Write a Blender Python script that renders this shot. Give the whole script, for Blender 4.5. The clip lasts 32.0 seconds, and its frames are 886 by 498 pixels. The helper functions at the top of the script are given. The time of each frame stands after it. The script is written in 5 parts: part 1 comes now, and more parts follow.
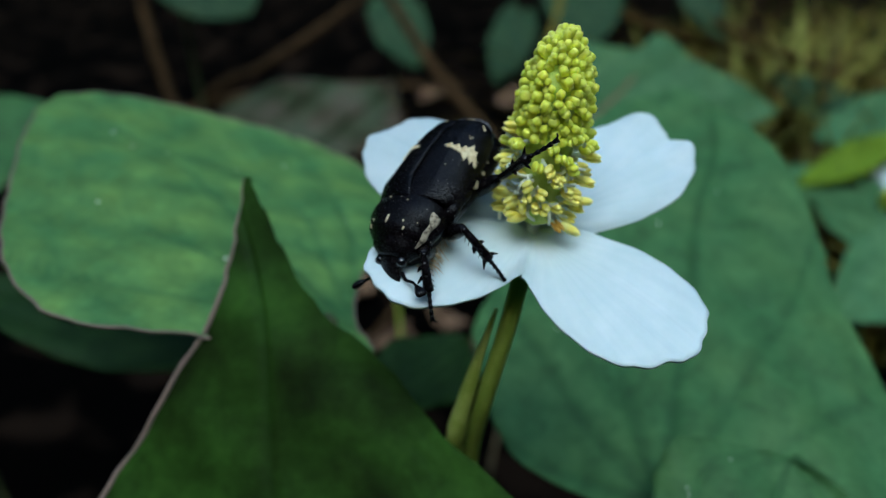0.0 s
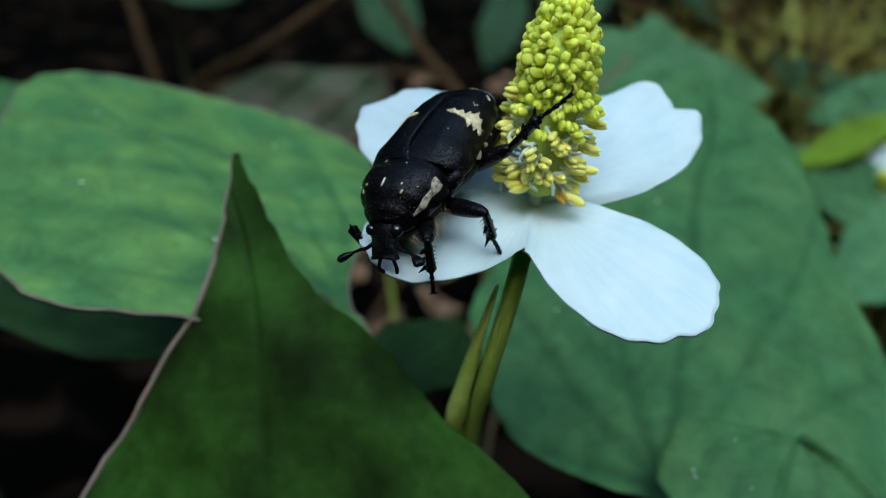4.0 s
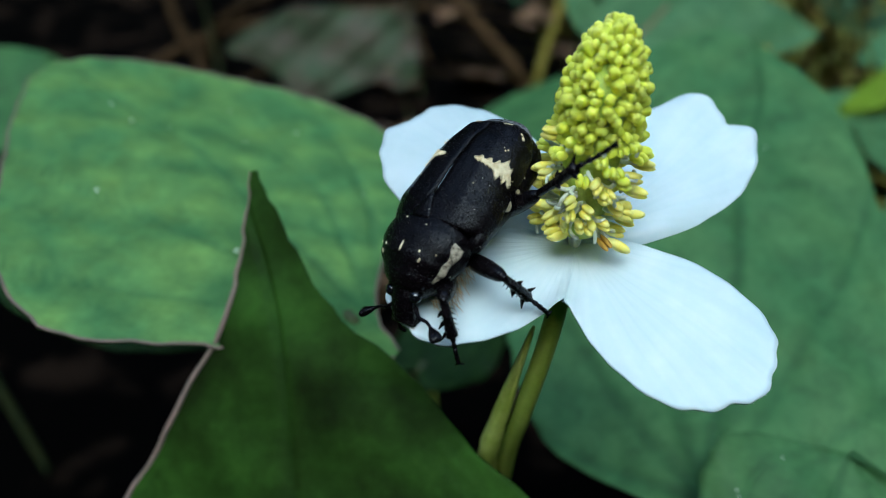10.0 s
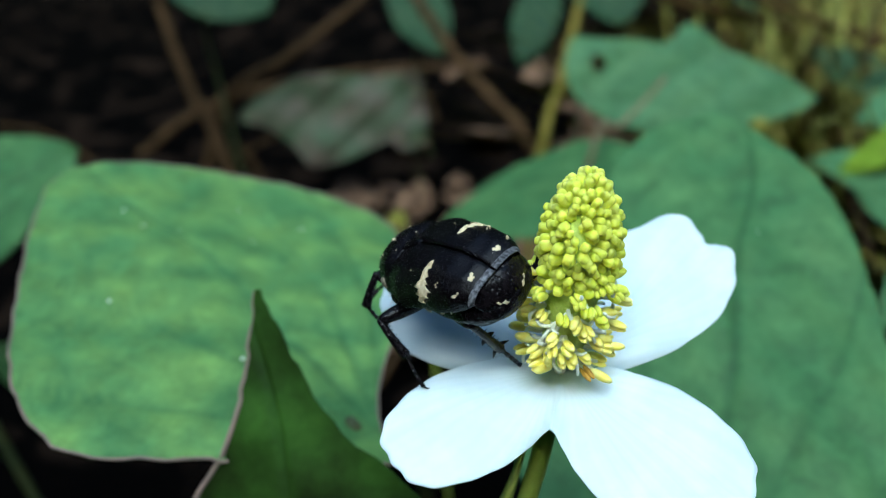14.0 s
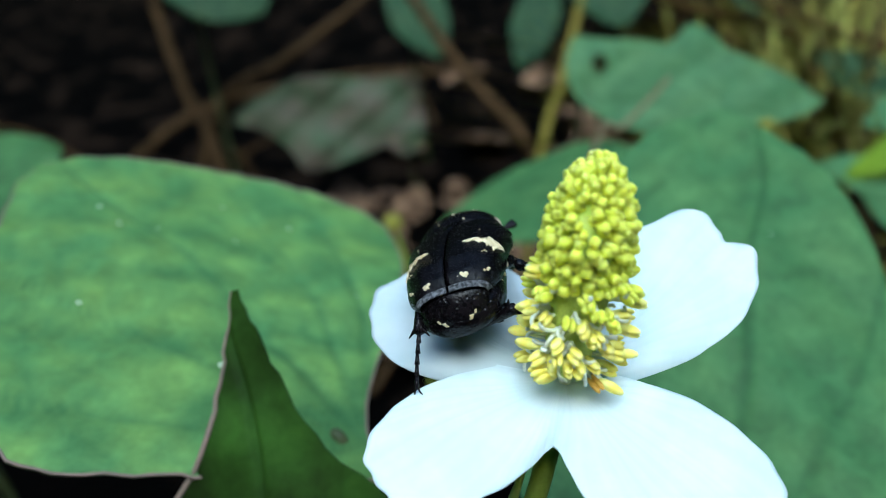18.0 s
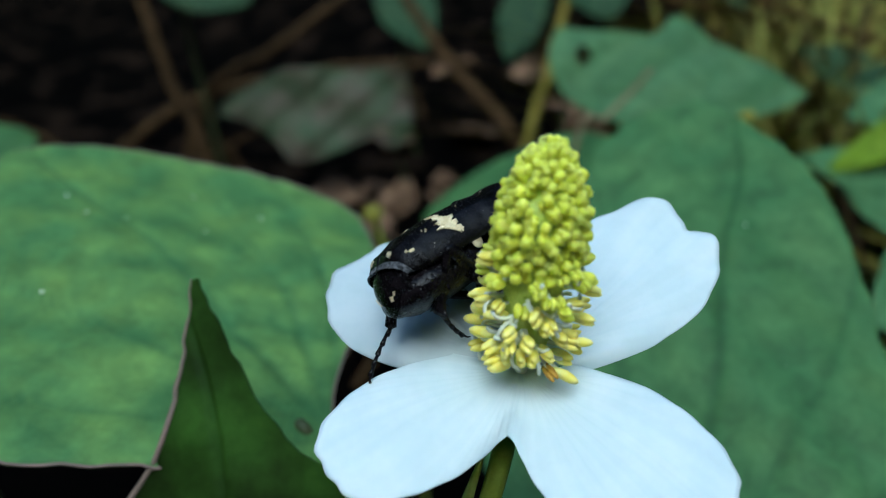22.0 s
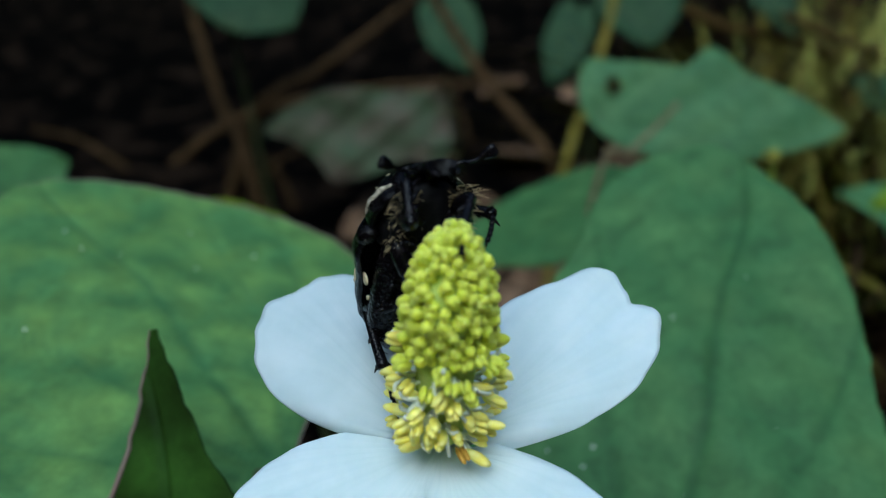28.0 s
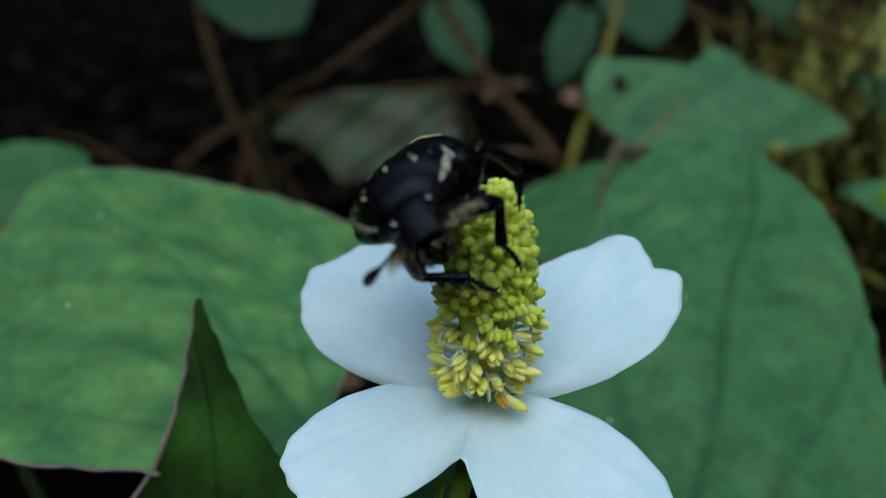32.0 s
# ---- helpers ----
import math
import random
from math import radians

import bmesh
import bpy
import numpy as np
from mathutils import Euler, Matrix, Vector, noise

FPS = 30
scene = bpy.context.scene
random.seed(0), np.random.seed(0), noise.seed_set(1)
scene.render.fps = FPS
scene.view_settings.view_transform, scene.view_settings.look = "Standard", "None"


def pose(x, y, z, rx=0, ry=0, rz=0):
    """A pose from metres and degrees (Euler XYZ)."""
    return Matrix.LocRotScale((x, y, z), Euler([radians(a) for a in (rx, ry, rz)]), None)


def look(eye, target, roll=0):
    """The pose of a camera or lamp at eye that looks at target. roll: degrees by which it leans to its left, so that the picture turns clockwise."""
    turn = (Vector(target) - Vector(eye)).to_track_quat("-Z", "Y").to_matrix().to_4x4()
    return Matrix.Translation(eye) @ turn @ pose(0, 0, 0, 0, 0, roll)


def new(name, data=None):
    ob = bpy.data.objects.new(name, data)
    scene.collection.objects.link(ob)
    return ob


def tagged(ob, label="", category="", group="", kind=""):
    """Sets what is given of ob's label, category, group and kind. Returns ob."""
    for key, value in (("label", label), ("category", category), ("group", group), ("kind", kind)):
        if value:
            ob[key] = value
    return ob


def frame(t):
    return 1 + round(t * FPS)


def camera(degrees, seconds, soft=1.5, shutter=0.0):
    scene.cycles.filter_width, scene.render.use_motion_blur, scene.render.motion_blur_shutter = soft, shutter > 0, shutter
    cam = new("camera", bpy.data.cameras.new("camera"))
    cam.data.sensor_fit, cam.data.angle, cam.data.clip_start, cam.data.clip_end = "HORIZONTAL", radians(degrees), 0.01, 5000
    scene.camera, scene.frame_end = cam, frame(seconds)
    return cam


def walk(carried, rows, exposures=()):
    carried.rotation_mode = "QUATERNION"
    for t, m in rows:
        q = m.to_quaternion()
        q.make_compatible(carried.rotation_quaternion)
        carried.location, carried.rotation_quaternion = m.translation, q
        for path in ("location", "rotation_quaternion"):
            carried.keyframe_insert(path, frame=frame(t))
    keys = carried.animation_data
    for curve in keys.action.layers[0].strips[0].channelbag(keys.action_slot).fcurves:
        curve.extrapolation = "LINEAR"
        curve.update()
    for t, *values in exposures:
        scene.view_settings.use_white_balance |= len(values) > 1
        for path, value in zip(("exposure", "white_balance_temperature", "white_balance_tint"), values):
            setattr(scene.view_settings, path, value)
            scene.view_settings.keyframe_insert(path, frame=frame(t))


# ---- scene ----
# Macro of a black flower chafer on a white-bracted flower. Plan numbers are millimetres, z up, ground at z = 0; meshes are stored in metres.
MM = 0.001
cam = camera(58.15, 32.0, soft=1.05)
cam.data.dof.use_dof = True
cam.data.dof.focus_distance = 0.0416
cam.data.dof.aperture_fstop = 33.0
ROWS = [
    (0.0, 0.00, 0.00, 125.00, 65.35, 0.13, -0.01),
    (0.5, -0.96, -0.09, 124.87, 65.50, -0.01, -0.59),
    (1.0, -1.27, 0.46, 124.39, 65.44, -0.21, -0.57),
    (1.5, -0.88, 0.61, 124.32, 65.35, -0.16, -0.45),
    (2.0, -0.02, 1.44, 123.82, 65.34, 0.34, -0.08),
    (2.5, -0.15, 0.96, 123.57, 65.47, 0.24, -0.10),
    (3.0, 0.00, -0.35, 123.11, 65.73, 0.63, -0.24),
    (3.5, -0.57, 0.87, 123.19, 65.10, 0.33, -0.77),
    (5.5, 0.46, 1.96, 124.70, 63.55, 0.62, -0.65),
    (6.0, 0.59, 1.89, 127.55, 62.20, 0.89, -0.55),
    (6.5, -0.15, 5.27, 128.28, 60.38, 0.86, -1.01),
    (7.0, -0.53, 5.95, 129.11, 59.48, 1.77, -1.08),
    (7.5, -0.65, 5.38, 128.70, 59.83, 2.08, -0.55),
    (8.0, -0.28, 5.76, 128.70, 59.56, 2.57, -0.02),
    (8.5, -0.04, 6.92, 128.52, 59.13, 2.41, 0.47),
    (9.0, 0.02, 7.04, 128.72, 58.54, 2.47, 0.38),
    (9.5, -0.93, 7.93, 128.63, 58.41, 1.84, 0.29),
    (10.0, -0.49, 7.57, 127.62, 59.41, 1.91, 0.71),
    (10.5, 0.42, 7.72, 126.44, 60.85, 2.14, 0.83),
    (11.0, 0.81, 8.18, 127.20, 60.30, 2.38, 0.95),
    (11.5, 0.63, 7.20, 128.46, 61.28, 2.64, 0.64),
    (12.0, 1.09, 9.39, 130.51, 60.49, 3.51, 0.59),
    (12.5, 1.14, 10.26, 130.82, 60.99, 3.65, 0.68),
    (13.0, 1.13, 8.94, 131.85, 61.84, 3.57, 0.95),
    (13.5, 1.06, 8.14, 133.26, 62.21, 3.57, 0.80),
    (14.0, 1.16, 7.92, 132.87, 62.76, 3.52, 1.04),
    (14.5, 1.08, 8.64, 132.17, 63.15, 3.61, 1.13),
    (16.5, 1.45, 11.98, 130.05, 63.42, 3.38, 1.54),
    (17.0, 1.13, 12.61, 129.61, 63.43, 3.45, 1.25),
    (17.5, 0.99, 12.22, 130.32, 63.18, 3.27, 1.16),
    (18.0, 1.22, 11.75, 130.22, 63.27, 3.19, 1.05),
    (18.5, 0.55, 14.01, 128.67, 63.29, 2.67, 0.57),
    (19.0, 2.15, 13.97, 128.77, 63.21, 3.06, 1.26),
    (19.5, 2.91, 12.30, 129.40, 63.16, 3.23, 1.38),
    (20.0, 2.50, 12.26, 129.73, 62.73, 2.99, 0.99),
    (20.5, 2.10, 12.01, 129.35, 62.88, 2.85, 0.64),
    (21.0, 2.60, 11.90, 129.16, 63.02, 2.82, 0.97),
    (21.5, 3.26, 11.44, 129.03, 63.32, 3.29, 0.77),
    (22.0, 3.04, 12.15, 129.58, 62.77, 2.78, 0.57),
    (22.5, 4.01, 11.65, 130.33, 62.68, 3.31, 0.69),
    (23.0, 3.40, 12.34, 129.93, 62.80, 2.40, 0.51),
    (23.5, 3.81, 14.47, 128.24, 62.94, 2.29, 0.65),
    (24.0, 3.73, 14.14, 128.78, 62.93, 2.16, 0.21),
    (24.5, 4.55, 13.36, 129.92, 63.16, 1.92, 0.39),
    (25.0, 6.46, 14.57, 130.55, 62.64, 2.45, 1.07),
    (25.5, 8.62, 16.14, 130.25, 62.36, 3.08, 1.67),
    (27.5, 12.00, 13.76, 130.81, 64.06, 2.91, 5.82),
    (28.0, 9.72, 14.07, 131.81, 63.99, 3.09, 4.83),
    (28.5, 9.40, 14.15, 132.45, 64.07, 3.26, 4.95),
    (29.0, 10.89, 12.63, 133.60, 64.26, 3.78, 5.82),
    (29.5, 8.93, 11.16, 134.08, 64.19, 3.12, 5.00),
    (30.0, 7.74, 11.37, 132.94, 64.36, 2.59, 5.06),
    (30.5, 8.34, 10.92, 133.31, 64.22, 2.99, 5.12),
    (31.0, 8.74, 9.83, 133.01, 64.43, 3.48, 4.84),
    (31.5, 8.03, 9.64, 131.15, 64.86, 3.07, 4.98),
    (32.0, 7.97, 10.18, 131.15, 64.44, 3.14, 4.86),
]
EXPOSURES = [(t, e + 0.72, 5250, -6) for t, e in ((0.0, 0.3), (1.0, 0.45), (2.0, 0.55), (3.5, 0.55), (5.5, 0.25), (6.0, 0.2), (7.0, 0.18), (8.0, 0.6), (9.0, 0.65), (11.0, 0.65), (12.0, 0.55), (13.0, 0.98), (17.0, 1.08), (19.0, 0.98), (20.0, 0.78), (22.0, 0.55), (24.0, 0.4), (25.5, 0.25), (28.0, 0.33), (29.0, 0.65), (30.0, 0.5), (31.0, 0.45), (32.0, 0.17))]
walk(cam, [(t, pose(x * MM, y * MM, z * MM, rx, ry, rz)) for t, x, y, z, rx, ry, rz in ROWS], EXPOSURES)

# ---- light: open shade under a bright, cool overcast sky ----
world = bpy.data.worlds.new("overcast_sky")
scene.world = world
world.use_nodes = True
wn = world.node_tree
sky = wn.nodes.new("ShaderNodeTexSky")
sky.sky_type, sky.sun_disc = "NISHITA", False
sky.sun_elevation, sky.sun_rotation = radians(50), radians(186)
sky.air_density, sky.dust_density, sky.ozone_density = 1.0, 2.5, 1.2
wn.links.new(sky.outputs["Color"], wn.nodes["Background"].inputs["Color"])
wn.nodes["Background"].inputs["Strength"].default_value = 0.115
sun = new("sun", bpy.data.lights.new("sun", "SUN"))
sun.data.energy, sun.data.angle, sun.data.color = 1.5, radians(60), (1.0, 0.97, 0.92)
sun.matrix_world = look((0.15, -1.4, 1.7), (0, 0, 0))


# ---- materials ----
def material(name, colour, second=None, rough=0.5, size=1.0, fine=0.15, bump=0.2, metal=0.0, spec=0.5, coat=0.0, sss=0.0, mix=(0.4, 0.65), depth=0.05, grain=0.35):
    """A grainy surface in two colours. size, fine: the two noise scales in mm; depth: relief in mm."""
    m = bpy.data.materials.new(name)
    m.use_nodes = True
    t = m.node_tree
    b = t.nodes["Principled BSDF"]
    co = t.nodes.new("ShaderNodeTexCoord")
    n1, n2 = t.nodes.new("ShaderNodeTexNoise"), t.nodes.new("ShaderNodeTexNoise")
    for n, s in ((n1, size), (n2, fine)):
        t.links.new(co.outputs["Object"], n.inputs["Vector"])
        n.inputs["Scale"].default_value, n.inputs["Detail"].default_value = 1.0 / (s * MM), 4.0
    ramp = t.nodes.new("ShaderNodeValToRGB")
    ramp.color_ramp.elements[0].position, ramp.color_ramp.elements[1].position = mix
    ramp.color_ramp.elements[0].color = (*colour, 1)
    ramp.color_ramp.elements[1].color = (*(second or colour), 1)
    t.links.new(n1.outputs["Fac"], ramp.inputs["Fac"])
    fm = t.nodes.new("ShaderNodeMix")
    fm.data_type, fm.blend_type = "RGBA", "MULTIPLY"
    fm.inputs["Factor"].default_value = grain
    t.links.new(ramp.outputs["Color"], fm.inputs["A"])
    t.links.new(n2.outputs["Fac"], fm.inputs["B"])
    bright = t.nodes.new("ShaderNodeMix")
    bright.data_type, bright.blend_type = "RGBA", "MULTIPLY"
    bright.inputs["Factor"].default_value = 1.0
    info, vary = t.nodes.new("ShaderNodeObjectInfo"), t.nodes.new("ShaderNodeMapRange")
    vary.inputs["To Min"].default_value, vary.inputs["To Max"].default_value = 1.05, 1.38
    t.links.new(info.outputs["Random"], vary.inputs["Value"])
    t.links.new(fm.outputs["Result"], bright.inputs["A"])
    t.links.new(vary.outputs["Result"], bright.inputs["B"])
    t.links.new(bright.outputs["Result"], b.inputs["Base Color"])
    rr = t.nodes.new("ShaderNodeMapRange")
    rr.inputs["To Min"].default_value, rr.inputs["To Max"].default_value = max(0.05, rough - 0.1), min(1, rough + 0.1)
    t.links.new(n2.outputs["Fac"], rr.inputs["Value"])
    t.links.new(rr.outputs["Result"], b.inputs["Roughness"])
    b.inputs["Metallic"].default_value, b.inputs["Specular IOR Level"].default_value, b.inputs["Coat Weight"].default_value = metal, spec, coat
    if sss:
        b.inputs["Subsurface Weight"].default_value, b.inputs["Subsurface Scale"].default_value = sss, 0.4 * MM
        b.inputs["Subsurface Radius"].default_value = (1.0, 0.9, 0.7)
    bp = t.nodes.new("ShaderNodeBump")
    bp.inputs["Strength"].default_value, bp.inputs["Distance"].default_value = bump, depth * MM
    t.links.new(n2.outputs["Fac"], bp.inputs["Height"])
    t.links.new(bp.outputs["Normal"], b.inputs["Normal"])
    return m


def leaf_material(name, dark, light, vein, rough=0.55, patch=6.0, vein_mix=0.6, spec=0.13):
    """A leaf blade: mottled in patches, with veins from the blade's own "vein" values, cells as fine relief, and light coming through."""
    m = material(name, dark, light, rough, patch, 0.7, 0.35, mix=(0.38, 0.72), depth=0.12, spec=spec)
    t = m.node_tree
    b = t.nodes["Principled BSDF"]
    link = b.inputs["Base Color"].links[0]
    source = link.from_socket
    at = t.nodes.new("ShaderNodeAttribute")
    at.attribute_name = "vein"
    mul = t.nodes.new("ShaderNodeMath")
    mul.operation = "MULTIPLY"
    mul.inputs[1].default_value = vein_mix
    t.links.new(at.outputs["Fac"], mul.inputs[0])
    mx = t.nodes.new("ShaderNodeMix")
    mx.data_type = "RGBA"
    mx.inputs["B"].default_value = (*vein, 1)
    t.links.new(mul.outputs[0], mx.inputs["Factor"])
    t.links.new(source, mx.inputs["A"])
    t.links.new(mx.outputs["Result"], b.inputs["Base Color"])
    # paler and darker flecks between the veins
    fleck, span, tone = t.nodes.new("ShaderNodeTexNoise"), t.nodes.new("ShaderNodeMapRange"), t.nodes.new("ShaderNodeMix")
    fleck.inputs["Scale"].default_value, fleck.inputs["Detail"].default_value, fleck.inputs["Distortion"].default_value = 1 / (2.8 * MM), 5.0, 0.5
    t.links.new([n for n in t.nodes if n.type == "TEX_COORD"][0].outputs["Object"], fleck.inputs["Vector"])
    span.inputs["From Min"].default_value, span.inputs["From Max"].default_value = 0.3, 0.7
    span.inputs["To Min"].default_value, span.inputs["To Max"].default_value = 0.78, 1.19
    tone.data_type, tone.blend_type = "RGBA", "MULTIPLY"
    tone.inputs["Factor"].default_value = 1.0
    t.links.new(fleck.outputs["Fac"], span.inputs["Value"])
    t.links.new(mx.outputs["Result"], tone.inputs["A"])
    t.links.new(span.outputs["Result"], tone.inputs["B"])
    mx = tone
    t.links.new(mx.outputs["Result"], b.inputs["Base Color"])
    tr = t.nodes.new("ShaderNodeBsdfTranslucent")
    t.links.new(mx.outputs["Result"], tr.inputs["Color"])
    ms = t.nodes.new("ShaderNodeMixShader")
    ms.inputs["Fac"].default_value = 0.18
    t.links.new(b.outputs[0], ms.inputs[1])
    t.links.new(tr.outputs[0], ms.inputs[2])
    t.links.new(ms.outputs[0], t.nodes["Material Output"].inputs["Surface"])
    return m


# damp brown soil; deep shade is put in as near-black colour and patches
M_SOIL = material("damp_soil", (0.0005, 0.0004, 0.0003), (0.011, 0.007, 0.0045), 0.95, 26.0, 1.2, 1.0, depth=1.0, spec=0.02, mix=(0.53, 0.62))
M_BRACT = material("white_bract", (0.475, 0.552, 0.562), (0.53, 0.592, 0.602), 0.55, 3.0, 0.5, 0.12, depth=0.03, sss=0.25, spec=0.3, grain=0.06)


def ribbed(m, tint, strength, deep):
    """Fine ribs from the mesh's own "vein" values: a slight tint and relief."""
    t = m.node_tree
    b = t.nodes["Principled BSDF"]
    source, first = b.inputs["Base Color"].links[0].from_socket, b.inputs["Normal"].links[0].from_socket
    at, mul, mx, bp = (t.nodes.new(k) for k in ("ShaderNodeAttribute", "ShaderNodeMath", "ShaderNodeMix", "ShaderNodeBump"))
    at.attribute_name = "vein"
    mul.operation = "MULTIPLY"
    mul.inputs[1].default_value = strength
    mx.data_type, mx.blend_type = "RGBA", "MULTIPLY"
    mx.inputs["B"].default_value = (*tint, 1)
    bp.invert = True
    bp.inputs["Strength"].default_value, bp.inputs["Distance"].default_value = 0.7, deep * MM
    t.links.new(at.outputs["Fac"], mul.inputs[0])
    t.links.new(mul.outputs[0], mx.inputs["Factor"])
    t.links.new(source, mx.inputs["A"])
    t.links.new(mx.outputs["Result"], b.inputs["Base Color"])
    t.links.new(at.outputs["Fac"], bp.inputs["Height"])
    t.links.new(first, bp.inputs["Normal"])
    t.links.new(bp.outputs["Normal"], b.inputs["Normal"])


ribbed(M_BRACT, (0.84, 0.90, 0.91), 0.22, 0.016)
M_STEM = material("green_stem", (0.36, 0.46, 0.06), (0.44, 0.54, 0.09), 0.5, 2.0, 0.2, 0.3, sss=0.3)
M_SHEATH = material("pale_green_sheath", (0.36, 0.44, 0.06), (0.48, 0.54, 0.13), 0.5, 1.5, 0.2, 0.3)
M_CORE = material("spike_core", (0.46, 0.58, 0.09), (0.60, 0.70, 0.17), 0.6, 0.8, 0.1, 0.3, sss=0.5, spec=0.2)
M_BUD = material("yellow_green_bud", (0.70, 0.74, 0.06), (0.82, 0.85, 0.11), 0.7, 0.7, 0.12, 0.10, sss=0.9, spec=0.14, grain=0.10)
M_ANTHER = material("yellow_anther", (0.94, 0.78, 0.10), (0.96, 0.88, 0.26), 0.55, 0.6, 0.12, 0.12, sss=0.35, grain=0.15)
M_OCHRE = material("ochre_anther", (0.55, 0.30, 0.03), (0.66, 0.40, 0.05), 0.55, 0.6, 0.08, 0.3, sss=0.1)
for soft in (M_CORE, M_BUD, M_ANTHER):
    soft.node_tree.nodes["Principled BSDF"].inputs["Subsurface Scale"].default_value = 1.1 * MM
# yellow buds behind the leaves, dimmed to olive in colour for their shade
M_BUD_DULL = material("olive_yellow_bud", (0.16, 0.16, 0.012), (0.26, 0.24, 0.02), 0.6, 0.6, 0.1, 0.2)
M_PETIOLE = material("dull_leaf_stalk", (0.03, 0.045, 0.012), (0.06, 0.07, 0.02), 0.6, 3.0, 0.3, 0.3)
M_STYLE = material("white_filament", (0.80, 0.84, 0.68), (0.88, 0.90, 0.78), 0.45, 0.5, 0.08, 0.2, sss=0.3)
M_LEAF = leaf_material("heart_leaf_green", (0.096, 0.214, 0.068), (0.198, 0.336, 0.082), (0.045, 0.125, 0.050), vein_mix=0.6)
M_LEAF_FAR = leaf_material("heart_leaf_pale_green", (0.085, 0.19, 0.078), (0.13, 0.245, 0.095), (0.05, 0.13, 0.05), patch=12.0)
# background leaves: the shade they stand in is put into this darker green
M_LEAF_SHADE = leaf_material("shade_tinted_leaf_green", (0.022, 0.056, 0.021), (0.042, 0.080, 0.029), (0.015, 0.04, 0.016), patch=12.0)
# brown-mottled deep green, its colour darkened further for shade low on the leaf
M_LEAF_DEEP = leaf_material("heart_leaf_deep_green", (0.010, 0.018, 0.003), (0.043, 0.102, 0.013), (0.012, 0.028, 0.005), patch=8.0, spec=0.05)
# low leaves: shade from the growth above is put into this dim green
M_LEAF_DIM = leaf_material("shade_tinted_low_leaf", (0.012, 0.030, 0.007), (0.030, 0.066, 0.015), (0.010, 0.025, 0.006), patch=9.0)
M_LEAF_BLUE = leaf_material("heart_leaf_blue_green", (0.064, 0.152, 0.053), (0.102, 0.205, 0.066), (0.024, 0.076, 0.026), patch=10.0, vein_mix=0.6)
M_LEAF_PURPLE = leaf_material("heart_leaf_purplish", (0.060, 0.092, 0.046), (0.125, 0.085, 0.070), (0.07, 0.085, 0.055), patch=15.0, vein_mix=0.25)
M_LEAF_LIME = leaf_material("lime_leaf", (0.14, 0.22, 0.01), (0.19, 0.28, 0.02), (0.10, 0.17, 0.01), patch=8.0)
M_VEIN = material("leaf_vein", (0.055, 0.14, 0.042), (0.08, 0.185, 0.055), 0.55, 3.0, 0.3, 0.2, spec=0.15)
M_MARGIN = material("pinkish_leaf_margin", (0.16, 0.12, 0.09), (0.22, 0.15, 0.12), 0.6, 2.0, 0.3, 0.2)
# for the added bank out of view: near-black, so low reflections stay dark
M_SKY_BLOCK = material("sky_block_foliage", (0.002, 0.004, 0.0015), (0.012, 0.022, 0.007), 0.8, 60.0, 9.0, 1.0, depth=12.0, spec=0.02)
M_TWIG = material("brown_twig", (0.030, 0.018, 0.008), (0.066, 0.040, 0.018), 0.85, 4.0, 0.5, 0.6, depth=0.3, spec=0.04)
M_DRY = material("dry_pale_twig", (0.16, 0.13, 0.07), (0.24, 0.2, 0.12), 0.8, 2.0, 0.3, 0.4, spec=0.04)
M_RED = material("reddish_stalk", (0.040, 0.024, 0.007), (0.07, 0.045, 0.013), 0.7, 4.0, 0.5, 0.4, depth=0.2, spec=0.04)
M_MOSS = material("olive_moss", (0.21, 0.23, 0.05), (0.36, 0.35, 0.09), 0.8, 5.0, 0.5, 0.4, spec=0.04)
M_DEAD = material("dead_leaf_brown", (0.08, 0.048, 0.028), (0.26, 0.165, 0.10), 0.9, 6.0, 0.8, 0.6, depth=0.3, spec=0.04)
M_STALK = material("olive_stalk", (0.14, 0.12, 0.018), (0.20, 0.165, 0.035), 0.6, 5.0, 0.6, 0.4, spec=0.04)


# ---- mesh helpers ----
def mesh_of(bm, name, smooth=True):
    bmesh.ops.recalc_face_normals(bm, faces=bm.faces)
    bmesh.ops.scale(bm, vec=(MM, MM, MM), verts=bm.verts)
    me = bpy.data.meshes.new(name)
    bm.to_mesh(me)
    bm.free()
    for p in me.polygons:
        p.use_smooth = smooth
    return me


def part(name, bm, mat, parent, label="", smooth=True, at=None):
    """Links a bmesh in mm, in its parent's space, as one mesh object under it."""
    ob = new(name, mesh_of(bm, name, smooth) if isinstance(bm, bmesh.types.BMesh) else bm)
    if mat and not ob.data.materials:
        ob.data.materials.append(mat)
    ob.parent = parent
    if at is not None:
        ob.matrix_basis = at
    return tagged(ob, label)


def thing(name, place, label, category, group="", turn=None):
    ob = new(name)
    ob.empty_display_size = 0.002
    m = turn.to_4x4() if turn else Matrix()
    m.translation = Vector(place) * MM
    ob.matrix_basis = m
    return tagged(ob, label, category, group)


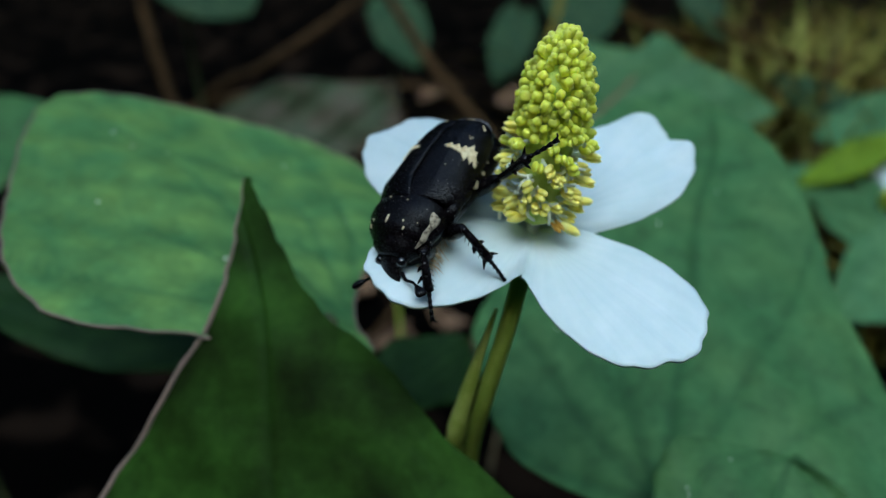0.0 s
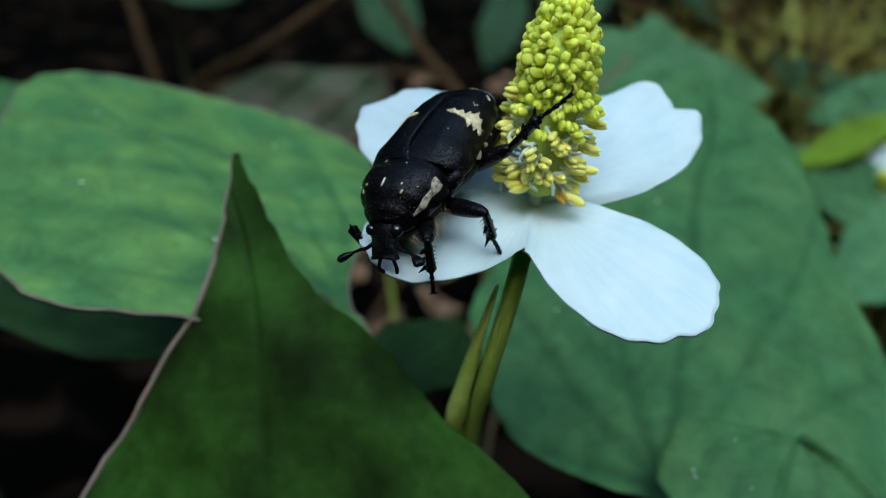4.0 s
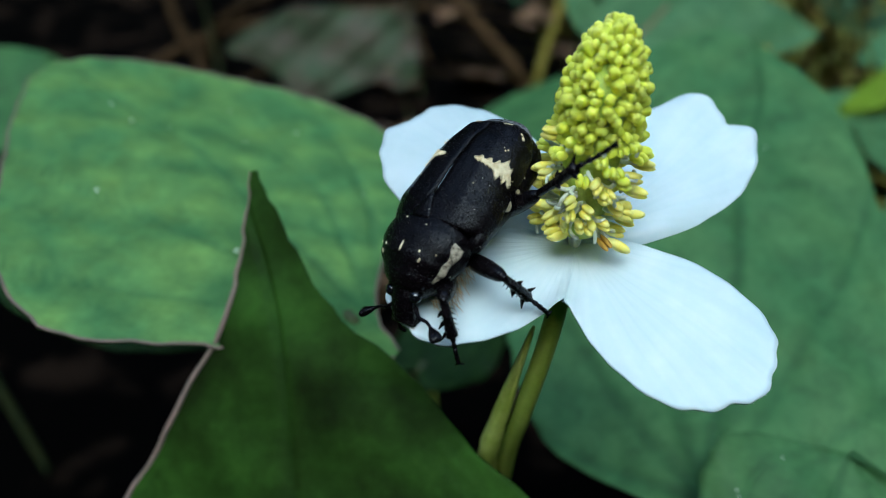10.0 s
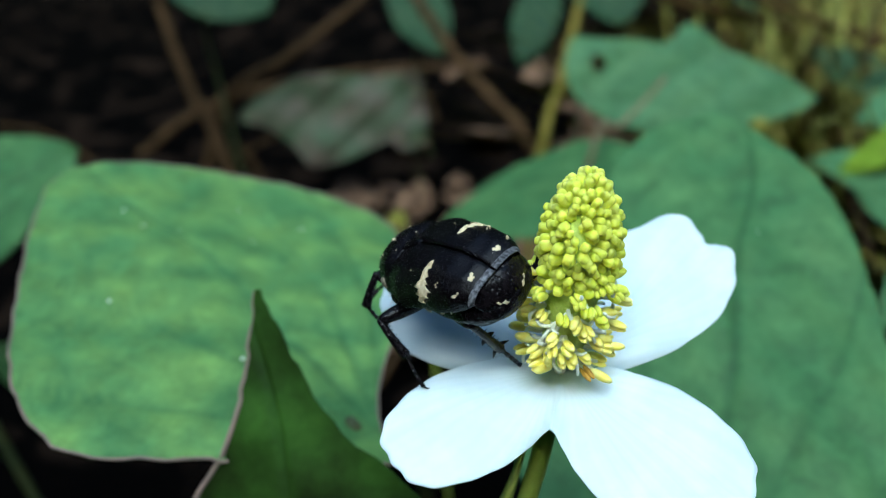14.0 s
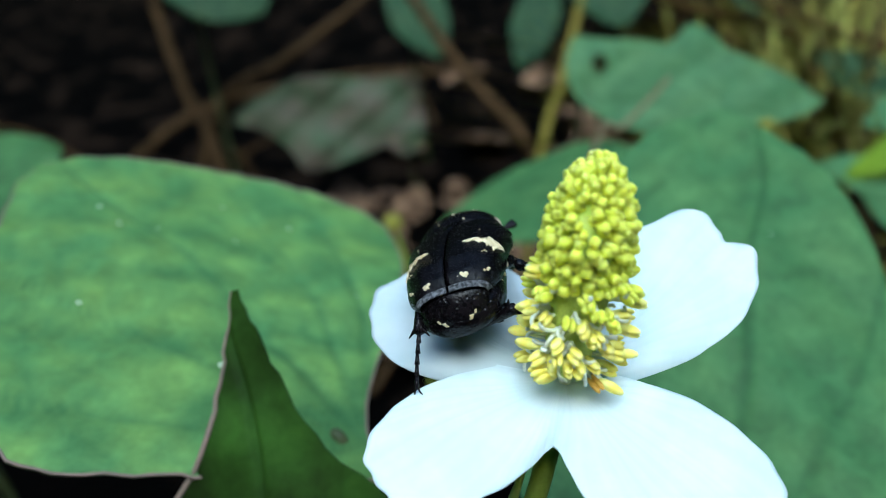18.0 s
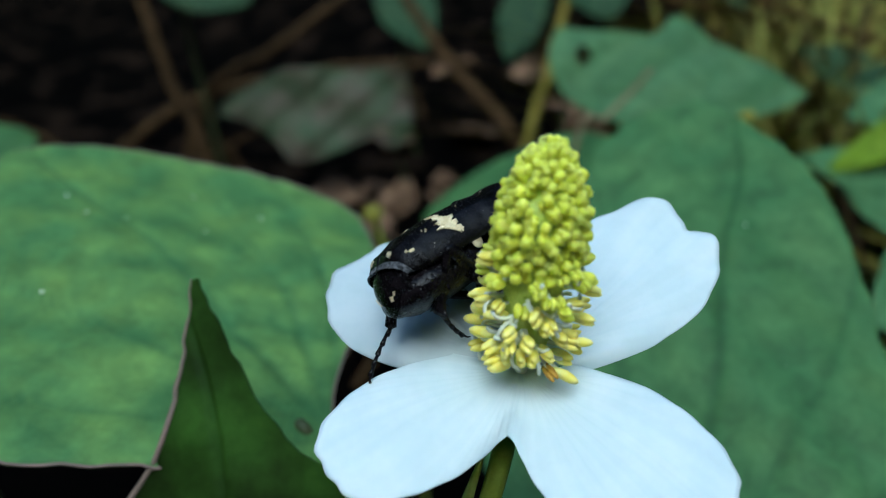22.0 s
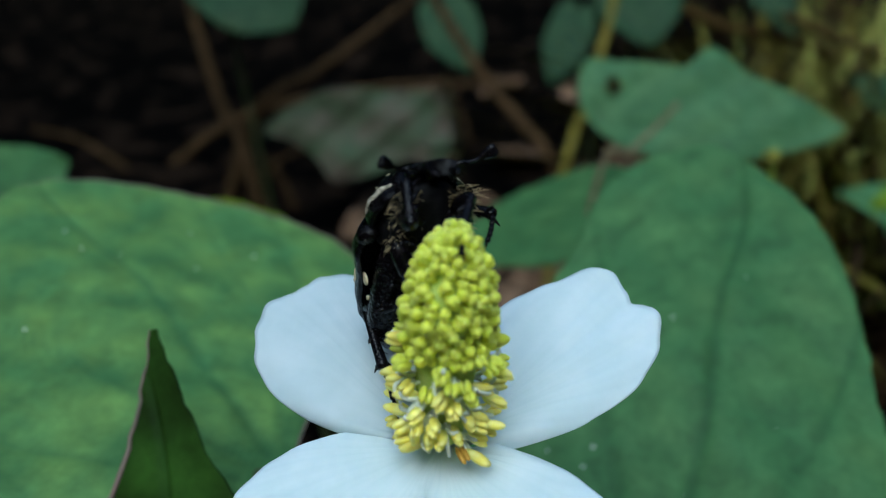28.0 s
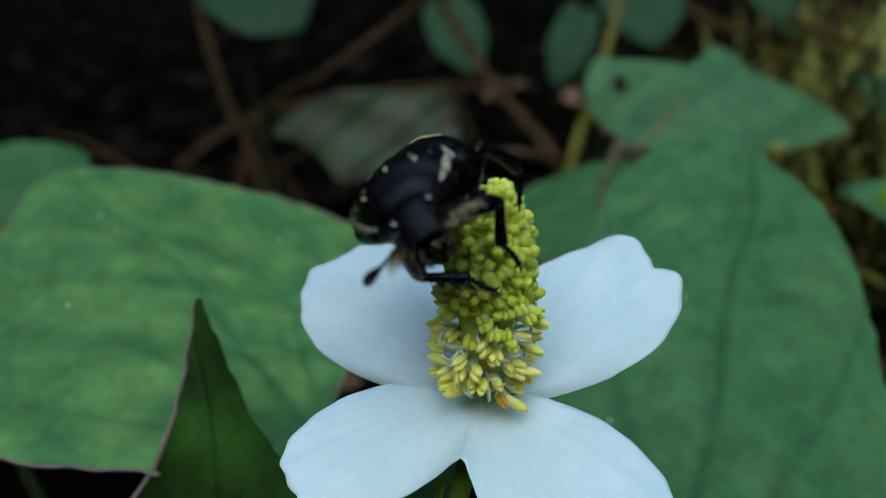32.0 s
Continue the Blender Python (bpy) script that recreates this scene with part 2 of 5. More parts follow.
def tube(bm, pts, radii, n=8, cap=True):
    """A round limb along pts (mm), with a radius at each; ends closed by domes."""
    pts = [Vector(p) for p in pts]
    rings, side = [], None
    for i, p in enumerate(pts):
        d = (pts[min(i + 1, len(pts) - 1)] - pts[max(i - 1, 0)]).normalized()
        side = d.orthogonal().normalized() if side is None else (side - d * side.dot(d)).normalized()
        up = d.cross(side)
        rings.append([bm.verts.new(p + radii[i] * (math.cos(a) * side + math.sin(a) * up)) for a in (2 * math.pi * k / n for k in range(n))])
    for a, b in zip(rings, rings[1:]):
        for k in range(n):
            bm.faces.new((a[k], a[(k + 1) % n], b[(k + 1) % n], b[k]))
    if cap:
        for ring, p, q in ((rings[0], pts[0], pts[1]), (rings[-1], pts[-1], pts[-2])):
            tip = bm.verts.new(p + (p - q).normalized() * radii[0 if ring is rings[0] else -1] * 0.6)
            for k in range(n):
                bm.faces.new((ring[k], ring[(k + 1) % n], tip))
    return bm


def smooth_path(pts, steps=6):
    """Points of a rounded line through pts."""
    pts = [Vector(p) for p in pts]
    out = []
    for i in range(len(pts) - 1):
        p0, p1, p2, p3 = pts[max(i - 1, 0)], pts[i], pts[i + 1], pts[min(i + 2, len(pts) - 1)]
        for k in range(steps):
            t = k / steps
            out.append(0.5 * (2 * p1 + (p2 - p0) * t + (2 * p0 - 5 * p1 + 4 * p2 - p3) * t * t + (3 * p1 - p0 - 3 * p2 + p3) * t ** 3))
    return out + [pts[-1]]


def blend(v, table):
    """Smooth interpolation in a table of (v, value) pairs."""
    for (a, p), (b, q) in zip(table, table[1:]):
        if v <= b:
            t = max(0.0, (v - a) / (b - a))
            t = t * t * (3 - 2 * t)
            return p + (q - p) * t
    return table[-1][1]


def sheet(fn, nu, nv, thick):
    """A closed blade: fn(u, v) gives a point (mm) for u in -1..1 and v in 0..1; the under side lies thick below. Returns the bmesh and its top grid."""
    grid = [[Vector(fn(-1 + 2 * i / nu, j / nv)) for i in range(nu + 1)] for j in range(nv + 1)]
    bm = bmesh.new()
    top = [[bm.verts.new(p) for p in row] for row in grid]
    bm.verts.ensure_lookup_table()
    low = []
    for j in range(nv + 1):
        row = []
        for i in range(nu + 1):
            du = grid[j][min(i + 1, nu)] - grid[j][max(i - 1, 0)]
            dv = grid[min(j + 1, nv)][i] - grid[max(j - 1, 0)][i]
            n = du.cross(dv)
            n = n.normalized() if n.length > 1e-9 else Vector((0, 0, 1))
            row.append(bm.verts.new(grid[j][i] - n * thick))
        low.append(row)
    for j in range(nv):
        for i in range(nu):
            bm.faces.new((top[j][i], top[j][i + 1], top[j + 1][i + 1], top[j + 1][i]))
            bm.faces.new((low[j][i], low[j + 1][i], low[j + 1][i + 1], low[j][i + 1]))
    rim = [(0, i) for i in range(nu)] + [(j, nu) for j in range(nv)] + [(nv, i) for i in range(nu, 0, -1)] + [(j, 0) for j in range(nv, 0, -1)]
    for (j, i), (k, l) in zip(rim, rim[1:] + rim[:1]):
        bm.faces.new((top[j][i], low[j][i], low[k][l], top[k][l]))
    return bm, grid


# ---- the heart-shaped leaves ----
def heart_leaf(label, base, tip, up, width, mat, fold=0.15, curl=0.0, lobe=0.16, wave=0.6, foot=None, seed=1, nu=44, nv=48, thick=0.35, margin=True, belly=1.6, point=0.75, name="heart_leaf", petiole=True, cup=0.0, vein_relief=0.5, rim=0.16, vein=1.0, veins=False, stalk=1.5):
    """base: where the stalk joins; tip; up: roughly the blade's normal; curl: sag of the tip in mm; fold: slope of each half."""
    base, tip = Vector(base), Vector(tip)
    length = (tip - base).length
    y = (tip - base).normalized()
    x = y.cross(Vector(up)).normalized()
    z = x.cross(y)
    turn = Matrix((x, y, z)).transposed()
    leaf = thing(name, base, label, "leaf", "heart-shaped leaves", turn)
    rnd = random.Random(seed)
    ph = [rnd.uniform(0, 6.28) for _ in range(6)]
    spread = (0.0, 0.30, -0.30, 0.62, -0.62)

    def vein_at(u, v):
        best = 0.0
        for k, c in enumerate(spread):
            line = c * min(1.0, v / 0.30) ** 0.8 * (1 - 0.25 * max(0.0, v - 0.5))
            d = abs(u - line) * width * 0.5
            best = max(best, math.exp(-(d / (0.055 * width * 0.30)) ** 2) * (1.0 if k == 0 else 0.75))
        s = (v * 9 - abs(u) * 2.5 + (0.5 if u > 0 else 0)) % 1.0
        side = math.exp(-((s - 0.5) * 7.0) ** 2) * 0.35 * min(1.0, abs(u) * 2.5)
        return min(1.0, max(best, side))

    def fn(u, v):
        h = (1 - v) ** point * (1 + belly * v)
        edge = 1 + 0.012 * math.sin(v * 37 + ph[0] + (3 if u > 0 else 0)) + 0.02 * math.sin(v * 13 + ph[1] + (2 if u > 0 else 0))
        px = width * 0.5 * u * h * edge
        py = length * (v - lobe * (1 - v) ** 2 * math.sin(math.pi * abs(u) ** 0.85))
        q = abs(px)
        pz = fold * q - curl * v * v + cup * q * q / width
        pz += wave * math.sin(v * 9 + ph[2] + u * 2) * abs(u) ** 2 + 0.35 * wave * math.sin(u * 7 + v * 11 + ph[3])
        pz += vein_relief * (-0.5 * vein_at(u, v))
        return px, py, pz

    bm, grid = sheet(fn, nu, nv, thick)
    lay = bm.verts.layers.float.new("vein")
    bm.verts.ensure_lookup_table()
    n = (nu + 1) * (nv + 1)
    for k in range(n):
        val = vein_at(-1 + 2 * (k % (nu + 1)) / nu, k // (nu + 1) / nv)
        bm.verts[k][lay] = val * vein
        bm.verts[n + k][lay] = val * 0.4
    part("blade", bm, mat, leaf)
    if veins:
        for c in spread:
            pts = []
            for i in range(25):
                v = 0.02 + 0.93 * i / 24
                u = c * min(1.0, v / 0.30) ** 0.8 * (1 - 0.25 * max(0.0, v - 0.5))
                pts.append(Vector(fn(u, v)) + Vector((0, 0, 0.02)))
            bm = bmesh.new()
            tube(bm, pts, [(0.15 if c == 0 else 0.11) * (1 - 0.75 * i / 24) for i in range(25)], 6)
            part("vein", bm, M_VEIN, leaf)
        # glints of small water drops, put in as white flecks
        for _ in range(9):
            u, v = rnd.uniform(-0.7, 0.7), rnd.uniform(0.15, 0.8)
            bm = bmesh.new()
            bmesh.ops.create_icosphere(bm, subdivisions=1, radius=rnd.uniform(0.07, 0.16))
            bmesh.ops.scale(bm, vec=(1.0, rnd.uniform(0.6, 1.3), 0.35), verts=bm.verts)
            bmesh.ops.translate(bm, vec=fn(u, v), verts=bm.verts)
            part("pale_fleck", bm, M_STYLE, leaf, "tiny pale fleck on the leaf")
    if margin:
        loop = [g for g in grid[0]] + [row[-1] for row in grid[1:]] + [row[0] for row in reversed(grid[1:-1])]
        bm = bmesh.new()
        far = max(p.y for p in loop)
        tube(bm, loop + [loop[0]], [rim * min(1.0, max(0.12, (far - p.y) / 9)) for p in loop + [loop[0]]], 6, False)
        part("margin", bm, M_MARGIN, leaf, "pinkish rim of the leaf")
    if petiole:
        foot = Vector(foot) if foot is not None else Vector((base.x + 4, base.y + 6, -2))
        inv = turn.transposed()
        ft = inv @ (foot - base)
        down = inv @ Vector((0, 0, -1))
        join = Vector(fn(0, stalk / length)) - Vector((0, 0, thick + 0.9))
        line = smooth_path([join, join + Vector((0, -2.0, -0.4)) + down * 3, ft * 0.5 + down * 4, ft], 6)
        bm = bmesh.new()
        tube(bm, line, [0.9] * len(line), 8)
        part("petiole", bm, M_PETIOLE, leaf, "slender green leaf stalk")
    return leaf


def edge_curve(y, table):
    """A rounded line through a table of (y, x) pairs."""
    for k in range(len(table) - 1):
        (a, p), (b, q) = table[k], table[k + 1]
        if y <= b or k == len(table) - 2:
            t = min(1.0, max(0.0, (y - a) / (b - a)))
            m0 = (q - table[k - 1][1]) / (b - table[k - 1][0]) if k else (q - p) / (b - a)
            m1 = (table[k + 2][1] - p) / (table[k + 2][0] - a) if k < len(table) - 2 else (q - p) / (b - a)
            h = b - a
            return p * (1 + 2 * t) * (1 - t) ** 2 + h * m0 * t * (1 - t) ** 2 + q * t * t * (3 - 2 * t) + h * m1 * t * t * (t - 1)


def edged_leaf(label, base, tip, up, left, right, mat, root=(0, 0), ribs=(0, 24, -24, 52, -52, 85, -85), fold=0.05, wave=0.5, seed=1, nu=60, nv=72, thick=0.3, rib=1.0, vein=1.0, rim=None, rim_width=0.20, foot=None, tilt=0.0, flecks=0, hole=None):
    """A leaf between two edge curves, in mm across and along its plane; ribs: directions in degrees of the veins that leave the root."""
    base, tip = Vector(base), Vector(tip)
    y = (tip - base).normalized()
    x = y.cross(Vector(up)).normalized()
    turn = Matrix((x, y, x.cross(y))).transposed()
    leaf = thing("heart_leaf", base, label, "leaf", "heart-shaped leaves", turn)
    rnd = random.Random(seed)
    ph = [rnd.uniform(0, 6.28) for _ in range(6)]
    y0, y1 = left[0][0], left[-1][0]
    span = y1 - root[1]

    def rib_way(k, r):
        return radians(ribs[k] * (1 - 0.30 * r / span)) + 0.012 * math.sin(r * 0.25 + ph[k % 6])

    def vein_at(px, py):
        dx, dy = px - root[0], py - root[1]
        r = math.hypot(dx, dy)
        best, near, side = 0.0, 9.0, 0.0
        for k in range(len(ribs)):
            d = math.atan2(dx, dy) - rib_way(k, r)
            off = abs(r * math.sin(d)) if abs(d) < 1.5 else r
            best = max(best, math.exp(-(off / (0.6 * rib * max(0.3, 1 - 0.7 * r / span))) ** 2) * (1.0 if k == 0 else 0.8))
            if off < abs(near):
                near = off
        s = (r / 5.2 - near * 0.14 + 0.12 * math.sin(px * 0.7 + ph[1])) % 1.0
        side = math.exp(-((s - 0.5) * 6.5) ** 2) * 0.38 * min(1.0, near / 1.5)
        return max(best, side)

    def lift(px, py):
        return fold * abs(px - root[0]) + tilt * (py - y0) ** 2 / (y1 - y0) + wave * math.sin(px * 0.26 + ph[2]) * math.sin(py * 0.17 + ph[3]) + 0.35 * wave * math.sin(px * 0.6 + py * 0.45 + ph[4]) - 0.30 * rib * vein_at(px, py)

    def fn(u, v):
        w = 0.5 - 0.5 * math.cos(math.pi * v)
        py = y0 + (y1 - y0) * w
        a, b = edge_curve(py, left), edge_curve(py, right)
        px = a + (b - a) * (u + 1) / 2 + 0.10 * u * abs(u) * (math.sin(py * 1.9 + ph[0]) + 0.6 * math.sin(py * 4.3 + ph[5] + u))
        return px, py, lift(px, py)

    bm, grid = sheet(fn, nu, nv, thick)
    lay = bm.verts.layers.float.new("vein")
    bm.verts.ensure_lookup_table()
    for k, v in enumerate(bm.verts):
        v[lay] = vein_at(v.co.x, v.co.y) * vein
    if hole:
        cut = [f for f in bm.faces if math.hypot((f.calc_center_median().x - hole[0]) / hole[2], (f.calc_center_median().y - hole[1]) / hole[3]) < 1]
        bmesh.ops.delete(bm, geom=cut, context="FACES")
    part("blade", bm, mat, leaf)
    for side in rim or ():
        line = [row[0 if side < 0 else -1] for row in grid]
        bm = bmesh.new()
        tube(bm, line, [rim_width * min(1.0, 0.25 + (line[-1] - p).length / 12) for p in line], 6)
        part("margin", bm, M_MARGIN, leaf, "pinkish rim of the leaf")
    # white flecks whose colour stands for highlights on water drops
    for _ in range(flecks):
        py = rnd.uniform(y0 + 0.25 * (y1 - y0), y0 + 0.8 * (y1 - y0))
        px = edge_curve(py, left) + (edge_curve(py, right) - edge_curve(py, left)) * rnd.uniform(0.15, 0.85)
        bm = bmesh.new()
        bmesh.ops.create_icosphere(bm, subdivisions=1, radius=rnd.uniform(0.07, 0.22))
        bmesh.ops.scale(bm, vec=(1.0, rnd.uniform(0.6, 1.3), 0.35), verts=bm.verts)
        bmesh.ops.translate(bm, vec=(px, py, lift(px, py)), verts=bm.verts)
        part("pale_fleck", bm, M_STYLE, leaf, "tiny pale fleck on the leaf")
    foot = Vector(foot)
    start = Vector((root[0], root[1] + 3.0, lift(*root) - thick - 0.8))
    inv = turn.transposed()
    ft, down = inv @ (foot - base), inv @ Vector((0, 0, -1))
    line = smooth_path([start, start + Vector((0, -2.5, -0.8)) + down * 2, start.lerp(ft, 0.5) + down * 3, ft], 6)
    bm = bmesh.new()
    tube(bm, line, [0.5] * len(line), 8)
    part("petiole", bm, M_PETIOLE, leaf, "slender green leaf stalk")
    return leaf


# ---- ground ----
def build_ground():
    bm = bmesh.new()
    xs = sorted([-20000, -4000, -1500, -700] + [-400 + 16 * i for i in range(51)] + [700, 1500, 4000, 20000])
    ys = sorted([-20000, -4000, -1000, -400] + [-150 + 16 * i for i in range(70)] + [1300, 2200, 5000, 20000])
    vs = [[bm.verts.new((x, y, -2 + (7 * noise.noise(Vector((x, y, 0)) / 45.0) + 3 * noise.noise(Vector((x, y, 9)) / 14.0) if abs(x) < 700 and abs(y) < 1200 else 0))) for x in xs] for y in ys]
    for j in range(len(ys) - 1):
        for i in range(len(xs) - 1):
            bm.faces.new((vs[j][i], vs[j][i + 1], vs[j + 1][i + 1], vs[j + 1][i]))
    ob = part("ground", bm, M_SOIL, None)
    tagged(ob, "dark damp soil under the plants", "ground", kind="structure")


build_ground()


def build_sky_block():
    """An unseen dark bank of shrubs on all sides, added to block low sky light."""
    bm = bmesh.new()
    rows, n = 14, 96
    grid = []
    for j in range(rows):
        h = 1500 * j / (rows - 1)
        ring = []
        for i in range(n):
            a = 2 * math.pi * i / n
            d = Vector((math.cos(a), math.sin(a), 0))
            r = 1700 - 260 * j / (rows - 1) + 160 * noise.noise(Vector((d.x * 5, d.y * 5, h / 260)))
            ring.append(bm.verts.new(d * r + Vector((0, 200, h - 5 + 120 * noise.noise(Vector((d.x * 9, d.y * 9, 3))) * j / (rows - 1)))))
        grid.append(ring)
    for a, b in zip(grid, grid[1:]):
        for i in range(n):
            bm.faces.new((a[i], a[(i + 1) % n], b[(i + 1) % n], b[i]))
    ob = part("backdrop", bm, M_SKY_BLOCK, None)
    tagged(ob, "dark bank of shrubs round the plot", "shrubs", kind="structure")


build_sky_block()

LEAVES = [
    # label, base, tip, up, width, material, options
    ("grey-green heart-shaped leaf behind the spike", (27.5, 149.2, 75.0), (-6.2, 164.5, 58.5), (0, -0.5, 0.85), 15, M_LEAF_BLUE, dict(fold=0.03, belly=3.0, point=0.9, lobe=0.1, seed=12, margin=False, nu=26, nv=28)),
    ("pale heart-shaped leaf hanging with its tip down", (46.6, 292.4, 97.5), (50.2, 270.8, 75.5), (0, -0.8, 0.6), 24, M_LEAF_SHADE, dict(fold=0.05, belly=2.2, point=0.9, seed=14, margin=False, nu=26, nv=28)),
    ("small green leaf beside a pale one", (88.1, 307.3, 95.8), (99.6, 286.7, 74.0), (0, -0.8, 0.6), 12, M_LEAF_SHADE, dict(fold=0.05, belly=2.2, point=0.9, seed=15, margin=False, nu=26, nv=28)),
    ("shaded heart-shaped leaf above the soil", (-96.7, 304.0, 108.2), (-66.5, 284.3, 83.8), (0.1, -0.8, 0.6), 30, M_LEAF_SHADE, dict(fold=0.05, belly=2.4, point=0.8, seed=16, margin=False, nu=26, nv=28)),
    ("blue-green heart-shaped leaf behind a broad one", (-97.8, 127.3, 75.8), (-66.9, 136.2, 89.5), (0.1, -0.5, 0.85), 20, M_LEAF_BLUE, dict(fold=0.03, belly=2.6, point=0.8, seed=17, margin=False, nu=26, nv=28)),
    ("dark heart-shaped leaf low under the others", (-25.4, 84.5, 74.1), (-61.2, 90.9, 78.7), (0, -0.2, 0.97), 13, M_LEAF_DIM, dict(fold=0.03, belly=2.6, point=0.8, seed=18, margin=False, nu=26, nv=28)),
    ("bright lime-green young leaf", (112.2, 194.3, 64.8), (86.4, 183.5, 57.5), (-0.2, -0.6, 0.75), 7.5, M_LEAF_LIME, dict(fold=0.10, belly=2.4, point=0.9, seed=19, margin=False, nu=26, nv=28)),
    ("lime-green leaf peeping over a broad leaf", (-34, 141, 74), (-50, 139, 80.0), (0, -0.6, 0.8), 5, M_LEAF_LIME, dict(fold=0.08, belly=2.4, point=0.9, seed=41, margin=False, nu=26, nv=28)),
    ("shaded green leaf at the plot's side", (97.3, 137.2, 64.2), (68.0, 122.3, 55.7), (-0.2, -0.6, 0.75), 16, M_LEAF_FAR, dict(fold=0.10, belly=2.4, point=0.9, seed=20, margin=False, nu=26, nv=28)),
    ("blue-green leaf lobe in front of a larger leaf", (23.1, 44.4, 77.9), (28.7, 52.7, 81.6), (0, -0.5, 0.85), 13, M_LEAF_BLUE, dict(fold=-0.05, belly=2.2, point=0.55, petiole=False, veins=True, seed=21, margin=False, nu=26, nv=28)),
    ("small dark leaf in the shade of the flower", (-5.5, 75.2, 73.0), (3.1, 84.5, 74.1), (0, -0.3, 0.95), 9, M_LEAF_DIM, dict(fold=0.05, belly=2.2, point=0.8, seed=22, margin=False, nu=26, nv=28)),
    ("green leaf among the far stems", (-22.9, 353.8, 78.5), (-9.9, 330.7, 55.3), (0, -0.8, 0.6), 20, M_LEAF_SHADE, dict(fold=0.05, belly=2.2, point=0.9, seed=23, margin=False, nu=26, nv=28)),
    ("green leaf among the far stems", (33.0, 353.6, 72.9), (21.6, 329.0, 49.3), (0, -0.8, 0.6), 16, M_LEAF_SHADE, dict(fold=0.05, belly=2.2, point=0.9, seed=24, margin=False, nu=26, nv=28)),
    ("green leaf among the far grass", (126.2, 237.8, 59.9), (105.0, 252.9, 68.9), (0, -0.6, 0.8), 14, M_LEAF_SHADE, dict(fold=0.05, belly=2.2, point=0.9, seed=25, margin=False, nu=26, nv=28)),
    ("pale green leaf below a lime-green one", (111.5, 187.3, 51.7), (79.4, 184.9, 60.9), (0, -0.7, 0.7), 11, M_LEAF_FAR, dict(fold=0.05, belly=2.2, point=0.9, seed=31, margin=False, nu=26, nv=28)),
    ("pale green leaf beside a lime-green one", (127.4, 205.8, 69.7), (95.3, 198.2, 65.2), (0, -0.7, 0.7), 14, M_LEAF_FAR, dict(fold=0.05, belly=2.2, point=0.9, seed=32, margin=False, nu=26, nv=28)),
    ("pale green leaf over dark litter", (115.2, 171.0, 41.9), (84.6, 173.4, 59.1), (0, -0.7, 0.7), 12, M_LEAF_FAR, dict(fold=0.05, belly=2.2, point=0.9, seed=33, margin=False, nu=26, nv=28)),
]
for label, base, tip, up, width, mat, opt in LEAVES:
    heart_leaf(label, base, tip, up, width, mat, **opt)
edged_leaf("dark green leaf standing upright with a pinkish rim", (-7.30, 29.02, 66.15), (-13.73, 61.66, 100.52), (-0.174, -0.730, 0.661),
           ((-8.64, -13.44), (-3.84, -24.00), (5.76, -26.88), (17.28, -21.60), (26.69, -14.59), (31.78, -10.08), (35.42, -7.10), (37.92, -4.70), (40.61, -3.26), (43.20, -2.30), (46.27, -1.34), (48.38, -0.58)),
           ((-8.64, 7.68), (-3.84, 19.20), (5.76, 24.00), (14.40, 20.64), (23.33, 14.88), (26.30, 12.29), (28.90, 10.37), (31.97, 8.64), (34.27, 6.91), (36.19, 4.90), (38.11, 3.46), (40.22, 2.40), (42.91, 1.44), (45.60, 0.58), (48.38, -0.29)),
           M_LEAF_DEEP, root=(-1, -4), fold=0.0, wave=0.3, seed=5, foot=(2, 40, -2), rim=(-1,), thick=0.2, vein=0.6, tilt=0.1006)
edged_leaf("broad mottled green heart-shaped leaf with dark veins", (-7.3, 68.9, 92.3), (-42.2, 83.6, 103.9), (0.291, -0.064, 0.955),
           ((-7, -12.6), (-3, -15.8), (3.6, -20.0), (6.2, -21.8), (9.5, -23.9), (11.8, -25.3), (14.4, -25.6), (18.4, -24.1), (22.8, -20.8), (30.2, -12.9), (36, -6), (39.8, -0.9), (41.2, 2.3)),
           ((-7, -12.0), (-4.7, -10.4), (-2.9, -7.8), (-1.0, -3.0), (1.7, 6.5), (5, 14.6), (9, 19.3), (13, 20.9), (18.6, 19.9), (25.6, 17.0), (32.7, 13.4), (38.4, 7.9), (41.2, 3.4)),
           M_LEAF, root=(-10.5, -4.5), ribs=(27, -3, -33, 51, 66, -55), fold=-0.02, wave=0.45, rib=1.1, seed=3, foot=(4, 76, -2), nu=72, nv=84, rim=(-1, 1), rim_width=0.11, flecks=9)
edged_leaf("purplish drooping leaf with ragged edges", (-22.5, 300.5, 42.5), (-85.8, 296.7, 41.4), (0, -0.9, 0.45),
           ((-6.3, -6), (-3.8, -12.5), (3.0, -16.0), (7.8, -11.2), (15, -13.2), (23.3, -16.4), (34, -18.4), (39.6, -18.0), (45.1, -9.6), (54, -2.4), (64.4, 1.4)),
           ((-6.3, -1), (-4.9, 11.4), (3, 13.6), (14, 14.6), (28, 15.6), (41.6, 15.8), (52.7, 11.4), (64.4, 4.4)),
           M_LEAF_PURPLE, root=(0, 0), fold=0.05, wave=1.8, rib=0.7, vein=0.25, seed=9, foot=(-18, 306, -2), nu=40, nv=56, hole=(-12, 50, 3.0, 3.0))
